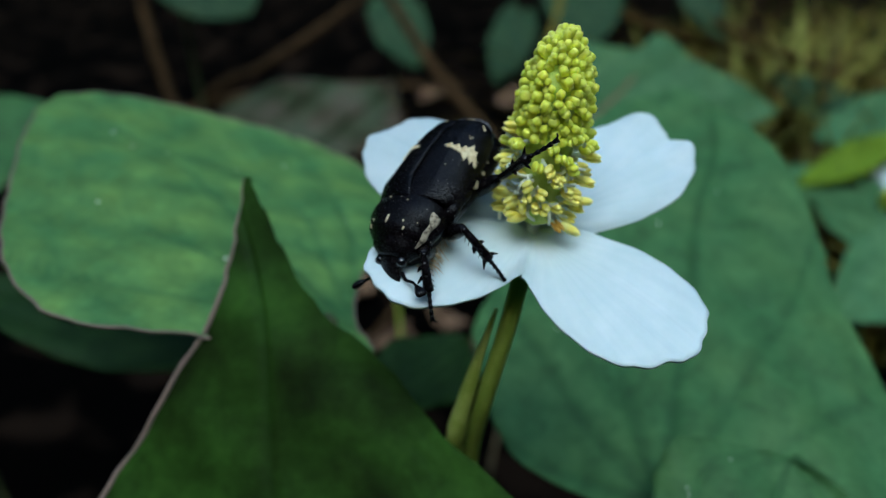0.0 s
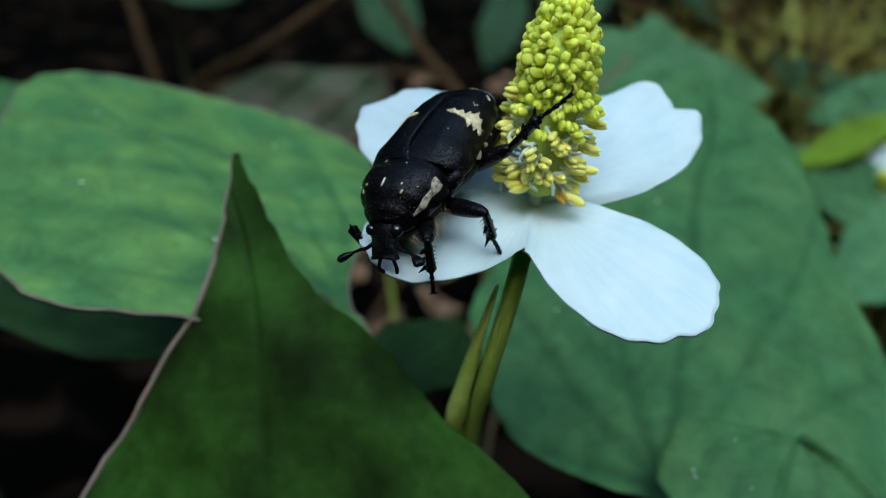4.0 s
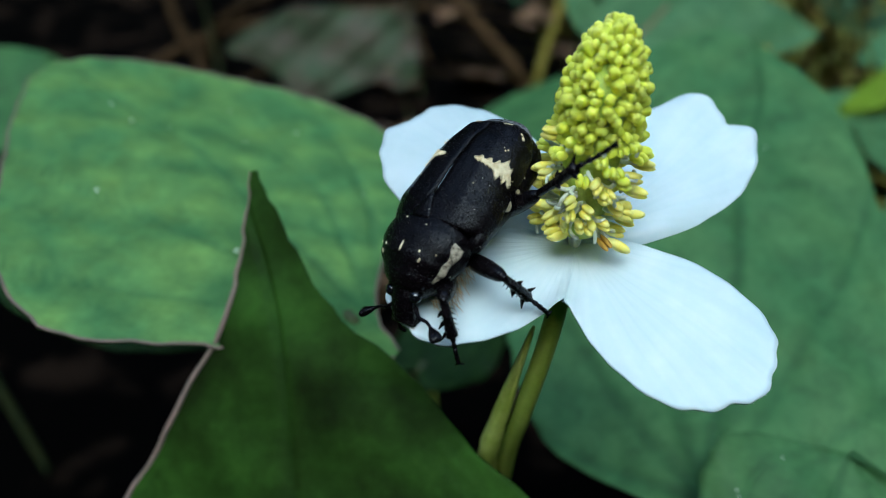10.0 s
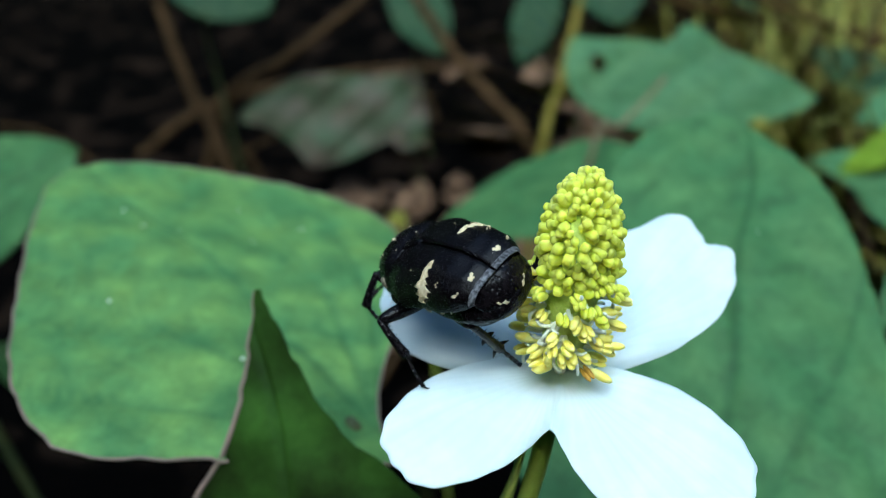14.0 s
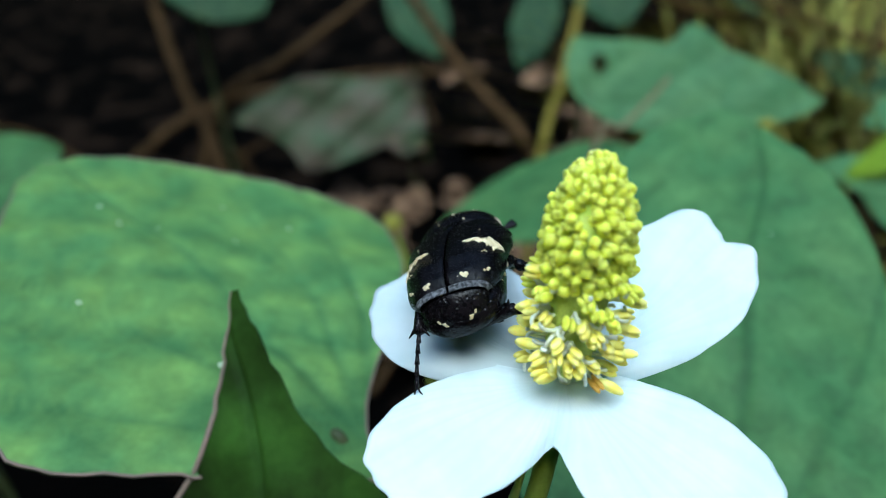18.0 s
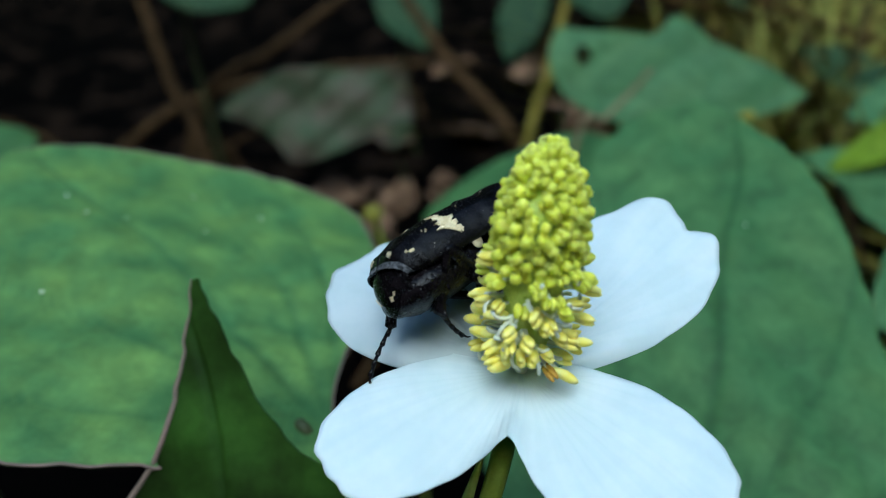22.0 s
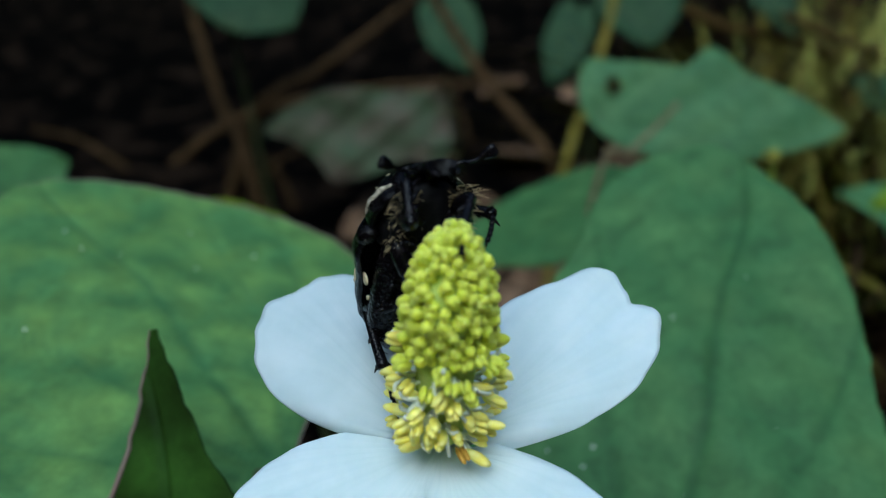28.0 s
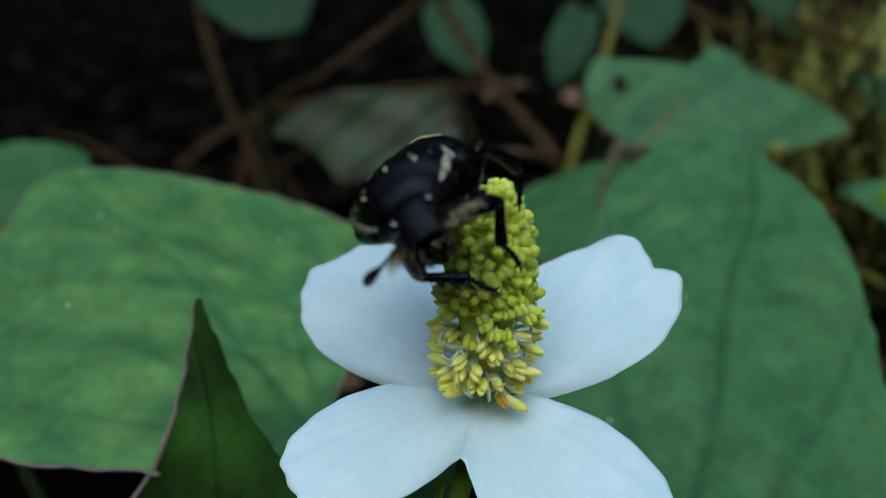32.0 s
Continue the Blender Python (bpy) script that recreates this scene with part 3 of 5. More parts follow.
edged_leaf("large blue-green heart-shaped leaf behind the flower", (16.6, 62.2, 79.3), (31.9, 107.3, 99.6), (-0.064, -0.390, 0.918),
           ((-9.6, 1), (-7.7, -6.2), (-4.7, -10.6), (3.4, -15.0), (7.4, -16.4), (20, -14.2), (34, -11.4), (42, -10.4), (48, -6.3), (50.5, -3.5), (52, 0)),
           ((-9.6, 9), (-7.7, 21), (-2, 26.6), (5, 25.8), (11.9, 23.2), (19.7, 19.8), (25.9, 18.5), (33.8, 16.6), (40.5, 13.6), (46, 9.6), (49.6, 5.4), (52, 1)),
           M_LEAF_BLUE, root=(5, -8.5), fold=-0.03, wave=0.6, rib=1.4, seed=7, foot=(22, 50, -2), nu=72, nv=84, flecks=10)
edged_leaf("pale green leaf with a small hole, pointing aside", (30.5, 177.1, 82.9), (76.4, 178.6, 75.7), (0.05, -0.8, 0.6),
           ((-9.5, -6), (-8.4, -10.6), (-1, -11.0), (7.4, -11.6), (13, -12.0), (17, -16.6), (21, -15.4), (26, -11.8), (35.7, -8.3), (43.5, -4.4), (46.6, -2.2)),
           ((-9.5, -4), (-8.4, 0), (-3, 5.4), (7.9, 8.9), (18, 9.5), (29.5, 6.3), (36.8, 3.6), (43, 1.0), (46.6, -1.6)),
           M_LEAF_FAR, root=(2, -6), fold=0.02, wave=0.5, seed=8, foot=(24, 190, -2), nu=48, nv=64, hole=(-5.5, -2.2, 2.2, 1.5))

# ---- the flower ----
CENTRE = Vector((5.5, 45.6, 105.2))
SPIKE_AXIS = (Vector((6.95, 44.7, 118.4)) - CENTRE).normalized()
DISC = Vector((0.028, -0.399, 0.916)).normalized()
AX = (Vector((1, 0, 0)) - DISC * DISC.x).normalized()
AY = DISC.cross(AX)


def build_flower():
    fl = thing("flower", (3.0, 56.0, 0), "white-bracted flower with a yellow-green spike on a green stem", "flower")
    org = Vector((3.0, 56.0, 0))
    line = smooth_path([(3, 63, -2), (1.6, 60, 60), (2.0, 49.5, 84), (2.9, 45.6, 93), (4.2, 45.0, 99), CENTRE - SPIKE_AXIS * 0.9], 8)
    bm = bmesh.new()
    tube(bm, [p - org for p in line], [0.64 - 0.06 * i / len(line) for i in range(len(line))], 12)
    part("stem", bm, M_STEM, fl)
    # bracts: direction in the disc, length, half-width, lift of the tip, depth of the notch
    bracts = []
    shapes = ((39, 14.2, 35, 1.4, 44, 0.85), (-46, 12.2, 59, 2.2, 46, 1.35), (-152, 11.0, 45, 1.9, 49, 2.3), (137, 13.6, 45, 0.8, 35, 0.8))
    for k, (mid, length, low, low_q, high, high_q) in enumerate(shapes):
        d = AX * math.cos(radians(mid)) + AY * math.sin(radians(mid))
        s = DISC.cross(d)
        rnd = random.Random(40 + k)
        ph = [rnd.uniform(0, 6.28) for _ in range(4)]

        def fn(u, v):
            """u runs over the spread of the bract from its low to its high side, v from its foot to its rim."""
            turn = u * (low if u < 0 else high)
            rim = 3.6 + (length - 3.6) * max(0.0, 1 - abs(u) ** 2.2) ** (low_q if u < 0 else high_q)
            rim *= 1 + 0.010 * math.sin(turn * 0.31 + ph[0]) + 0.006 * math.sin(turn * 0.9 + ph[1])
            if k == 0:
                rim += -0.5 * math.exp(-((turn - 2.5) / 1.7) ** 2) + 0.55 * math.exp(-((turn - 12) / 6) ** 2) - 0.25 * math.exp(-((turn + 24) / 1.6) ** 2)
            if k == 3:
                rim += -0.35 * math.exp(-((turn + 3) / 2.0) ** 2)
            if k == 1:
                rim += -0.3 * math.exp(-((turn + 8) / 2.0) ** 2)
            r = 0.06 + (rim - 0.06) * v
            a = radians(turn)
            x, y = r * math.sin(a), r * math.cos(a)
            z = 0.3 * math.sin(v * 3.1) - 0.016 * x * x + 0.16 * math.sin(v * 7 + ph[2] + 2.5 * u) * u * u * v + 0.075 * math.cos(x * 3.4 + ph[3] + 0.4 * math.sin(x * 1.3)) * v * (1 - 0.5 * v)
            if k == 0:
                z += 0.9 * v ** 8 * math.exp(-((turn - 12) / 6) ** 2) + 0.5 * v ** 8 * math.exp(-((turn + 4) / 3) ** 2)
            return d * y + s * x + DISC * (z - 0.15 + 0.03 * k)

        bm, _ = sheet(fn, 120, 40, 0.22)
        lay = bm.verts.layers.float.new("vein")
        bm.verts.ensure_lookup_table()
        for q, vert in enumerate(bm.verts):
            u, v = -1 + 2 * (q % 121) / 120, (q // 121 % 41) / 40
            turn = u * (low if u < 0 else high)
            wob = turn * 0.13 + 0.55 * math.sin(turn * 0.11 + ph[2]) + 0.25 * math.sin(v * 5 + ph[1] + turn * 0.1)
            vert[lay] = (math.exp(-((wob % 1.0 - 0.5) * 4.2) ** 2) + 0.5 * math.exp(-(((wob * 2.3 + 0.3) % 1.0 - 0.5) * 4.5) ** 2)) * min(1.0, 3.5 * v)
        ob = part("bract", bm, M_BRACT, fl)
        ob.location = (CENTRE - org) * MM
        bracts.append((ob, s))
        for q in range(4 if k < 2 else 0):
            speck = bmesh.new()
            bmesh.ops.create_icosphere(speck, subdivisions=1, radius=0.10 if q < 2 else 0.07)
            at = Vector(fn((-0.30, -0.16, 0.1, 0.35)[q], (0.40, 0.42, 0.55, 0.8)[q]) if k else fn((0.03, 0.08, -0.5, -0.62)[q], (0.985, 0.99, 0.985, 0.98)[q]))
            bmesh.ops.translate(speck, vec=at, verts=speck.verts)
            part("speck", speck, M_OCHRE, ob, "small brown speck")
    # core of the spike
    h = 12.6
    table = ((0, 0.55), (0.10, 0.80), (0.3, 1.02), (0.48, 1.24), (0.60, 1.46), (0.70, 1.52), (0.80, 1.38), (0.90, 1.08), (0.96, 0.8), (1.0, 0.35))
    prof = lambda v: blend(v, table)
    bm = bmesh.new()
    tube(bm, [CENTRE - org + SPIKE_AXIS * (h * 0.96 * (0.09 + 0.91 * i / 24)) for i in range(25)], [max(0.1, prof(0.09 + 0.91 * i / 24) + 0.24 * min(1.0, (24 - i) / 6)) for i in range(25)], 20)
    part("spike_core", bm, M_CORE, fl)
    bm = bmesh.new()
    tube(bm, [CENTRE - org + SPIKE_AXIS * (0.25 * i - 0.3) for i in range(8)], [0.28 + 0.03 * i for i in range(8)], 14)
    part("spike_foot", bm, M_STYLE, fl, "pale foot of the spike")

    def pod(lx, ly, lz):
        """A rounded bud on a short foot."""
        b = bmesh.new()
        bmesh.ops.create_cube(b, size=1.0)
        bmesh.ops.bevel(b, geom=b.edges[:], offset=0.32, segments=3, affect="EDGES", profile=0.5)
        for v in b.verts:
            k = 0.72 + 0.28 * min(1.0, max(0.0, v.co.z + 0.55) / 0.5)
            v.co = Vector((v.co.x * lx * k, v.co.y * ly * k, v.co.z * lz))
        return mesh_of(b, "pod")

    def pair(lx, ly, lz):
        """Two lobes side by side with a seam."""
        b = bmesh.new()
        for sgn in (-1, 1):
            g = bmesh.ops.create_icosphere(b, subdivisions=2, radius=0.5)["verts"]
            bmesh.ops.scale(b, vec=(lx * 0.62, ly, lz), verts=g)
            bmesh.ops.translate(b, vec=(sgn * lx * 0.24, 0, 0), verts=g)
        return mesh_of(b, "anther")

    buds = [pod(0.54, 0.52, 1.0), pod(0.60, 0.50, 0.92), pod(0.57, 0.50, 1.05), pod(0.50, 0.50, 1.1)]
    for me in buds:
        me.materials.append(M_BUD)
    opens = [pair(0.50, 0.42, 1.12), pair(0.54, 0.44, 1.0)]
    opens[0].materials.append(M_ANTHER)
    opens[1].materials.append(M_ANTHER)
    ochre = pair(0.45, 0.38, 0.95)
    ochre.materials.append(M_OCHRE)
    green = pair(0.52, 0.46, 0.82)
    green.materials.append(M_BUD)
    ovary = pod(0.60, 0.56, 0.85)
    ovary.materials.append(M_CORE)
    sx = SPIKE_AXIS.orthogonal().normalized()
    sy = SPIKE_AXIS.cross(sx)
    rnd = random.Random(12)
    n_up = 280
    rest = bmesh.new()
    for i in range(n_up):
        f = i / (n_up - 1)
        v = min(1.0, 0.545 + 0.455 * f ** 1.06 + rnd.uniform(-0.006, 0.006))
        a = i * 2.39996 + rnd.uniform(-0.16, 0.16)
        r = prof(v)
        slope = max(0.0, (v - 0.60) / 0.40)
        radial = sx * math.cos(a) + sy * math.sin(a)
        out = (radial * (1 - 0.85 * slope ** 3) + SPIKE_AXIS * (0.08 + 0.25 * slope + 0.8 * slope ** 3)).normalized()
        p = CENTRE - org + SPIKE_AXIS * (h * v * 0.96) + radial * r + out * rnd.uniform(0.08, 0.48)
        q = out.to_track_quat("Z", "Y").to_matrix() @ Matrix.Rotation(rnd.uniform(0, 6.28), 3, "Z")
        q = Matrix.Rotation(rnd.uniform(-0.4, 0.4), 3, sx) @ Matrix.Rotation(rnd.uniform(-0.45, 0.45), 3, SPIKE_AXIS) @ q
        m = q.to_4x4() @ Matrix.Scale(rnd.uniform(0.82, 1.08) * (1.06 - 0.20 * slope), 4)
        m.translation = p * MM
        me = rnd.choice(buds)
        if radial.y < 0.4:
            part("bud", me, None, fl, at=m)
        else:
            tmp = me.copy()
            tmp.transform(m)
            tmp.transform(Matrix.Scale(1 / MM, 4))
            rest.from_mesh(tmp)
            bpy.data.meshes.remove(tmp)
    part("bud_mass", rest, M_BUD, fl)["kind"] = "stuff"
    # florets that open from below: stamens with two-lobed anthers, and a tuft of curled white styles
    for i in range(38):
        f = i / 37
        v = 0.105 + 0.465 * f ** 0.95
        a = i * 2.39996 + rnd.uniform(-0.25, 0.25)
        radial = sx * math.cos(a) + sy * math.sin(a)
        side = SPIKE_AXIS.cross(radial)
        root = CENTRE - org + SPIKE_AXIS * (h * v * 0.96 + 0.1) + radial * prof(v) * 0.9
        knob = (radial + SPIKE_AXIS * 0.25).normalized().to_track_quat("Z", "Y").to_matrix().to_4x4() @ Matrix.Scale(rnd.uniform(0.75, 1.0), 4)
        knob.translation = (root + radial * 0.12) * MM
        part("ovary", ovary, None, fl, at=knob)
        young = max(0.0, (f - 0.5) / 0.5)
        for j in range(2 if young > 0.5 else rnd.choice((2, 2, 3))):
            out = (radial + side * ((j - 0.8) * 0.55 + rnd.uniform(-0.3, 0.3)) + SPIKE_AXIS * (rnd.uniform(-0.22, 0.26) * (1 - 0.5 * f) + 0.10 * f)).normalized()
            reach = rnd.uniform(0.9, 1.6) * (1 - 0.42 * young)
            p = root + out * (reach + 0.38)
            q = out.to_track_quat("Z", "Y").to_matrix() @ Matrix.Rotation(rnd.uniform(0, 6.28), 3, "Z")
            q = Matrix.Rotation(rnd.uniform(-0.5, 0.5), 3, SPIKE_AXIS) @ q
            m = q.to_4x4() @ Matrix.Scale(rnd.uniform(1.05, 1.3), 4)
            m.translation = p * MM
            part("anther", ochre if i == 2 and j == 0 else green if rnd.random() < young * 1.1 else rnd.choice(opens), None, fl, at=m)
            b = bmesh.new()
            line = smooth_path([root, root + out * reach * 0.5 + SPIKE_AXIS * rnd.uniform(-0.2, 0.2), p - out * 0.3], 4)
            tube(b, line, [0.11] * len(line), 6)
            part("filament", b, M_STYLE, fl)
        tuft = root + radial * (0.45 + 0.35 * young) + SPIKE_AXIS * 0.2
        for j in range(3 if young < 0.25 else 1):
            b = bmesh.new()
            s2 = (side * math.cos(j * 2.1 + i) + SPIKE_AXIS * math.sin(j * 2.1 + i)).normalized()
            k = rnd.uniform(0.75, 1.1) * (1 - 0.5 * young)
            line = smooth_path([tuft, tuft + radial * 0.55 * k + s2 * 0.12, tuft + radial * 1.0 * k + s2 * 0.42 * k, tuft + radial * 1.0 * k + s2 * 0.8 * k - SPIKE_AXIS * 0.1], 4)
            tube(b, line, [0.125 - 0.03 * n / len(line) for n in range(len(line))], 6)
            part("style", b, M_STYLE, fl)
    # young sheath beside the stem
    line = smooth_path([(1.2, 56.0, 74.0), (0.7, 48.0, 86.5), (1.8, 45.6, 94.0), (3.4, 45.2, 100.0)], 6)
    bm = bmesh.new()
    tube(bm, [p - org for p in line], [0.5, 0.62, 0.75, 0.7, 0.78, 0.84, 0.74, 0.66, 0.74, 0.66, 0.58, 0.56, 0.5, 0.44, 0.34, 0.28, 0.22, 0.17, 0.1], 10)
    part("sheath", bm, M_SHEATH, fl, "pale green twisted sheath beside the stem")
    return bracts


BRACTS = build_flower()


# ---- stems, twigs, grass and other things behind ----
def rod(name, pts, r0, r1, mat, label, category, part_name):
    pts = smooth_path(pts, 7)
    ob = thing(name, pts[0], label, category)
    bm = bmesh.new()
    rnd = random.Random(int(pts[0].x * 7) % 999)
    tube(bm, [p - pts[0] + Vector((rnd.uniform(-1, 1), rnd.uniform(-1, 1), 0)) * r0 * 0.25 for p in pts], [r0 + (r1 - r0) * i / (len(pts) - 1) for i in range(len(pts))], 9)
    part(part_name, bm, mat, ob)
    return ob


rod("twig", [(-96, 306, -3), (-100, 311, 27), (-118, 335, 51), (-128, 351, 83), (-132, 360, 120)], 2.6, 1.8, M_TWIG, "thin brown twig standing in the soil", "twig", "shoot")
rod("twig", [(-118, 318, -2), (-100, 330, 42), (-76, 339, 55), (-53, 358, 68), (-35, 372, 80)], 3.0, 1.6, M_TWIG, "thick brown twig leaning over the soil", "twig", "shoot")
rod("twig", [(30, 258, -3), (22, 265, 36), (1, 283, 60), (-16, 299, 81), (-26, 310, 98)], 2.4, 1.7, M_TWIG, "olive-brown bare stalk leaning sideways", "twig", "shoot")
rod("stalk", [(16, 236, -3), (22, 246, 42), (30, 262, 61), (39, 281, 85), (44, 292, 105)], 1.5, 1.3, M_STALK, "upright olive-yellow stalk among twigs", "stalk", "shoot")
rod("twig", [(10, 146, -2), (23, 151, 76), (29, 154, 82), (35, 157, 87), (38, 158, 90)], 0.6, 0.4, M_DRY, "fine dry pale twig", "twig", "shoot")
rod("twig", [(-170, 390, -2), (-130, 400, 20), (-60, 410, 30), (10, 430, 24)], 2.6, 1.5, M_TWIG, "long dead twig lying over the soil", "twig", "shoot")
rod("twig", [(130, 420, -2), (160, 400, 30), (200, 390, 40)], 2.6, 1.5, M_TWIG, "reddish-brown twig at the far side", "twig", "shoot")
rod("stalk", [(150, 300, -3), (120, 296, 60), (78, 300, 76), (46, 306, 92), (30, 312, 100)], 2.2, 1.6, M_RED, "arching reddish-brown stalk over the grass", "stalk", "shoot")
rod("stalk", [(190, 280, -3), (170, 270, 50), (120, 285, 70), (96, 292, 80)], 1.9, 1.3, M_RED, "reddish-brown stalk lying over another", "stalk", "shoot")


def bud_on_stalk(place, foot, label, r):
    """A small yellow flower bud of overlapping scales on a thin stalk."""
    place, foot = Vector(place), Vector(foot)
    ob = thing("flower_bud", foot, label, "bud")
    line = smooth_path([foot, foot.lerp(place, 0.6) + Vector((2, 1, 4)), place], 6)
    bm = bmesh.new()
    tube(bm, [p - foot for p in line], [0.5] * len(line), 7)
    part("stalk", bm, M_STEM, ob)
    rnd = random.Random(int(place.y))
    for k in range(14):
        a, e = k * 2.4, -0.9 + 1.9 * k / 13
        n = Vector((math.cos(a) * math.cos(e), math.sin(a) * math.cos(e), math.sin(e)))
        b = bmesh.new()
        bmesh.ops.create_icosphere(b, subdivisions=2, radius=0.5)
        bmesh.ops.scale(b, vec=(r * 0.9, r * 0.7, r * 1.0), verts=b.verts)
        bmesh.ops.rotate(b, cent=(0, 0, 0), matrix=n.to_track_quat("Z", "Y").to_matrix(), verts=b.verts)
        bmesh.ops.translate(b, vec=place - foot + n * r * 0.6, verts=b.verts)
        part("scale", b, M_BUD_DULL, ob)


bud_on_stalk((49, 137, 87), (52, 142, -2), "small olive-yellow bud on a thin stalk", 1.4)
bud_on_stalk((-12.7, 133.8, 74.1), (-8, 140, -2), "olive-yellow bud behind the edge of a broad leaf", 1.7)


def far_flower(place, foot, label):
    """A smaller white flower further off: four bracts round a short spike."""
    place, foot = Vector(place), Vector(foot)
    ob = thing("flower", foot, label, "flower")
    bm = bmesh.new()
    line = smooth_path([foot, foot.lerp(place, 0.5) + Vector((1, 1, 2)), place], 6)
    tube(bm, [p - foot for p in line], [0.9] * len(line), 8)
    part("stem", bm, M_STEM, ob)
    nrm = Vector((-0.3, -0.6, 0.75)).normalized()
    ax = nrm.orthogonal().normalized()
    for k in range(4):
        d = Matrix.Rotation(radians(90 * k + 20), 3, nrm) @ ax
        s = nrm.cross(d)
        bm, _ = sheet(lambda u, v: place - foot + d * (1 + 11 * v) + s * (u * 3.8 * (0.4 + 0.6 * math.sin(math.pi * 0.5 * min(1, v / 0.68))) * math.sqrt(max(0, 1 - max(0, (v - 0.68) / 0.32) ** 2))) + nrm * (0.4 * math.sin(3 * v) - 0.2), 12, 14, 0.3)
        part("bract", bm, M_BRACT, ob)
    bm = bmesh.new()
    tube(bm, [place - foot + nrm * (8 * i / 8) for i in range(9)], [1.2, 1.9, 2.2, 2.2, 2.1, 1.9, 1.6, 1.1, 0.5], 12)
    part("spike", bm, M_BUD, ob)


far_flower((112, 187, 51), (115, 192, -2), "smaller white-bracted flower half out of sight")


def blade_patch(name, boxes, count, mats, label, category, tall, wide, seed):
    """Many thin blades of grass or litter in one object."""
    rnd = random.Random(seed)
    ob = thing(name, (0, 0, 0), label, category)
    ob["kind"] = "stuff"
    for k, mat in enumerate(mats):
        bm = bmesh.new()
        for _ in range(count):
            x0, x1, y0, y1 = rnd.choice(boxes)
            x, y = rnd.uniform(x0, x1), rnd.uniform(y0, y1)
            h, lean, a = rnd.uniform(*tall), rnd.uniform(0.2, 1.3), rnd.uniform(0, 6.28)
            w = rnd.uniform(*wide)
            d, s = Vector((math.cos(a), math.sin(a), 0)), Vector((-math.sin(a), math.cos(a), 0))
            left, right = [], []
            for i in range(6):
                t = i / 5
                p = Vector((x, y, -2)) + d * (h * lean * t * t) + Vector((0, 0, h * (t - 0.35 * lean * t * t)))
                left.append(bm.verts.new(p - s * w * (1 - t * 0.95)))
                right.append(bm.verts.new(p + s * w * (1 - t * 0.95) + Vector((0, 0, w * 0.3))))
            for i in range(5):
                bm.faces.new((left[i], right[i], right[i + 1], left[i + 1]))
        part("blades", bm, mat, ob)


blade_patch("grass", [(70, 150, 215, 310), (84, 190, 190, 340), (120, 240, 230, 420)], 700, (M_STALK, M_MOSS, M_TWIG), "tangled olive grass and moss over soil", "grass", (36, 105), (1.0, 3.2), 4)


def dead_leaf(x, y, size, seed, mat):
    rnd = random.Random(seed)
    ob = thing("dead_leaf", (x, y, 3), "curled brown dead leaf on the soil", "leaf", "dead leaves", Matrix.Rotation(rnd.uniform(0, 6.28), 3, "Z") @ Matrix.Rotation(rnd.uniform(-0.5, 0.5), 3, "X"))
    c = rnd.uniform(0.01, 0.03)
    bm, _ = sheet(lambda u, v: Vector((size * 0.32 * u * math.sin(math.pi * (0.06 + 0.9 * v)), size * (v - 0.5), c * (size * 0.3 * u) ** 2 + 2 * math.sin(5 * v + seed) + 1.5)), 10, 14, 0.4)
    part("blade", bm, mat, ob)


rnd_litter = random.Random(77)
for k in range(80):
    dead_leaf(rnd_litter.uniform(-50, 60), rnd_litter.uniform(190, 320), rnd_litter.uniform(8, 20), 60 + k, M_DEAD)
for k in range(34):
    dead_leaf(rnd_litter.uniform(-55, 170), rnd_litter.uniform(210, 520), rnd_litter.uniform(18, 44), k, M_DEAD)
for k in range(10):
    x, y, a, n = rnd_litter.uniform(-190, 120), rnd_litter.uniform(180, 480), rnd_litter.uniform(0, 3.14), rnd_litter.uniform(25, 70)
    rod("twig", [(x, y, 1), (x + n * math.cos(a) * 0.5, y + n * math.sin(a) * 0.5, rnd_litter.uniform(6, 22)), (x + n * math.cos(a), y + n * math.sin(a), rnd_litter.uniform(2, 30))], rnd_litter.uniform(0.9, 2.2), 0.8, M_TWIG, "short dead twig on the dark soil", "twig", "shoot")

# ---- the beetle: y runs to its head, z up through its back ----
M_SHELL = material("black_beetle_shell", (0.0019, 0.0012, 0.0016), (0.0036, 0.0024, 0.003), 0.25, 0.9, 0.09, 0.9, depth=0.05, spec=0.19)
M_SHELL_DULL = material("dull_black_underside", (0.003, 0.0025, 0.003), (0.008, 0.007, 0.008), 0.5, 0.6, 0.1, 0.8, depth=0.05, spec=0.12)
M_GLOSS = material("glossy_black_leg", (0.003, 0.0025, 0.003), (0.008, 0.006, 0.007), 0.25, 0.5, 0.12, 0.5, depth=0.03, spec=0.16)
M_CREAM = material("cream_scales", (0.62, 0.50, 0.28), (0.80, 0.69, 0.45), 0.9, 0.3, 0.06, 0.8, depth=0.03, spec=0.1)
M_SILVER = material("grey_fringe", (0.03, 0.03, 0.033), (0.20, 0.20, 0.21), 0.6, 0.2, 0.05, 1.0, depth=0.04, spec=0.15)
M_FROST = material("greyish_scales", (0.10, 0.085, 0.06), (0.55, 0.47, 0.34), 0.9, 0.22, 0.06, 0.8, depth=0.03, spec=0.1, mix=(0.36, 0.56))
M_HAIR = material("tan_bristles", (0.40, 0.29, 0.14), (0.54, 0.42, 0.24), 0.8, 0.3, 0.1, 0.2)
M_EYE = material("black_eye", (0.004, 0.004, 0.005), (0.008, 0.008, 0.01), 0.12, 0.5, 0.05, 0.3, depth=0.01, spec=0.7)


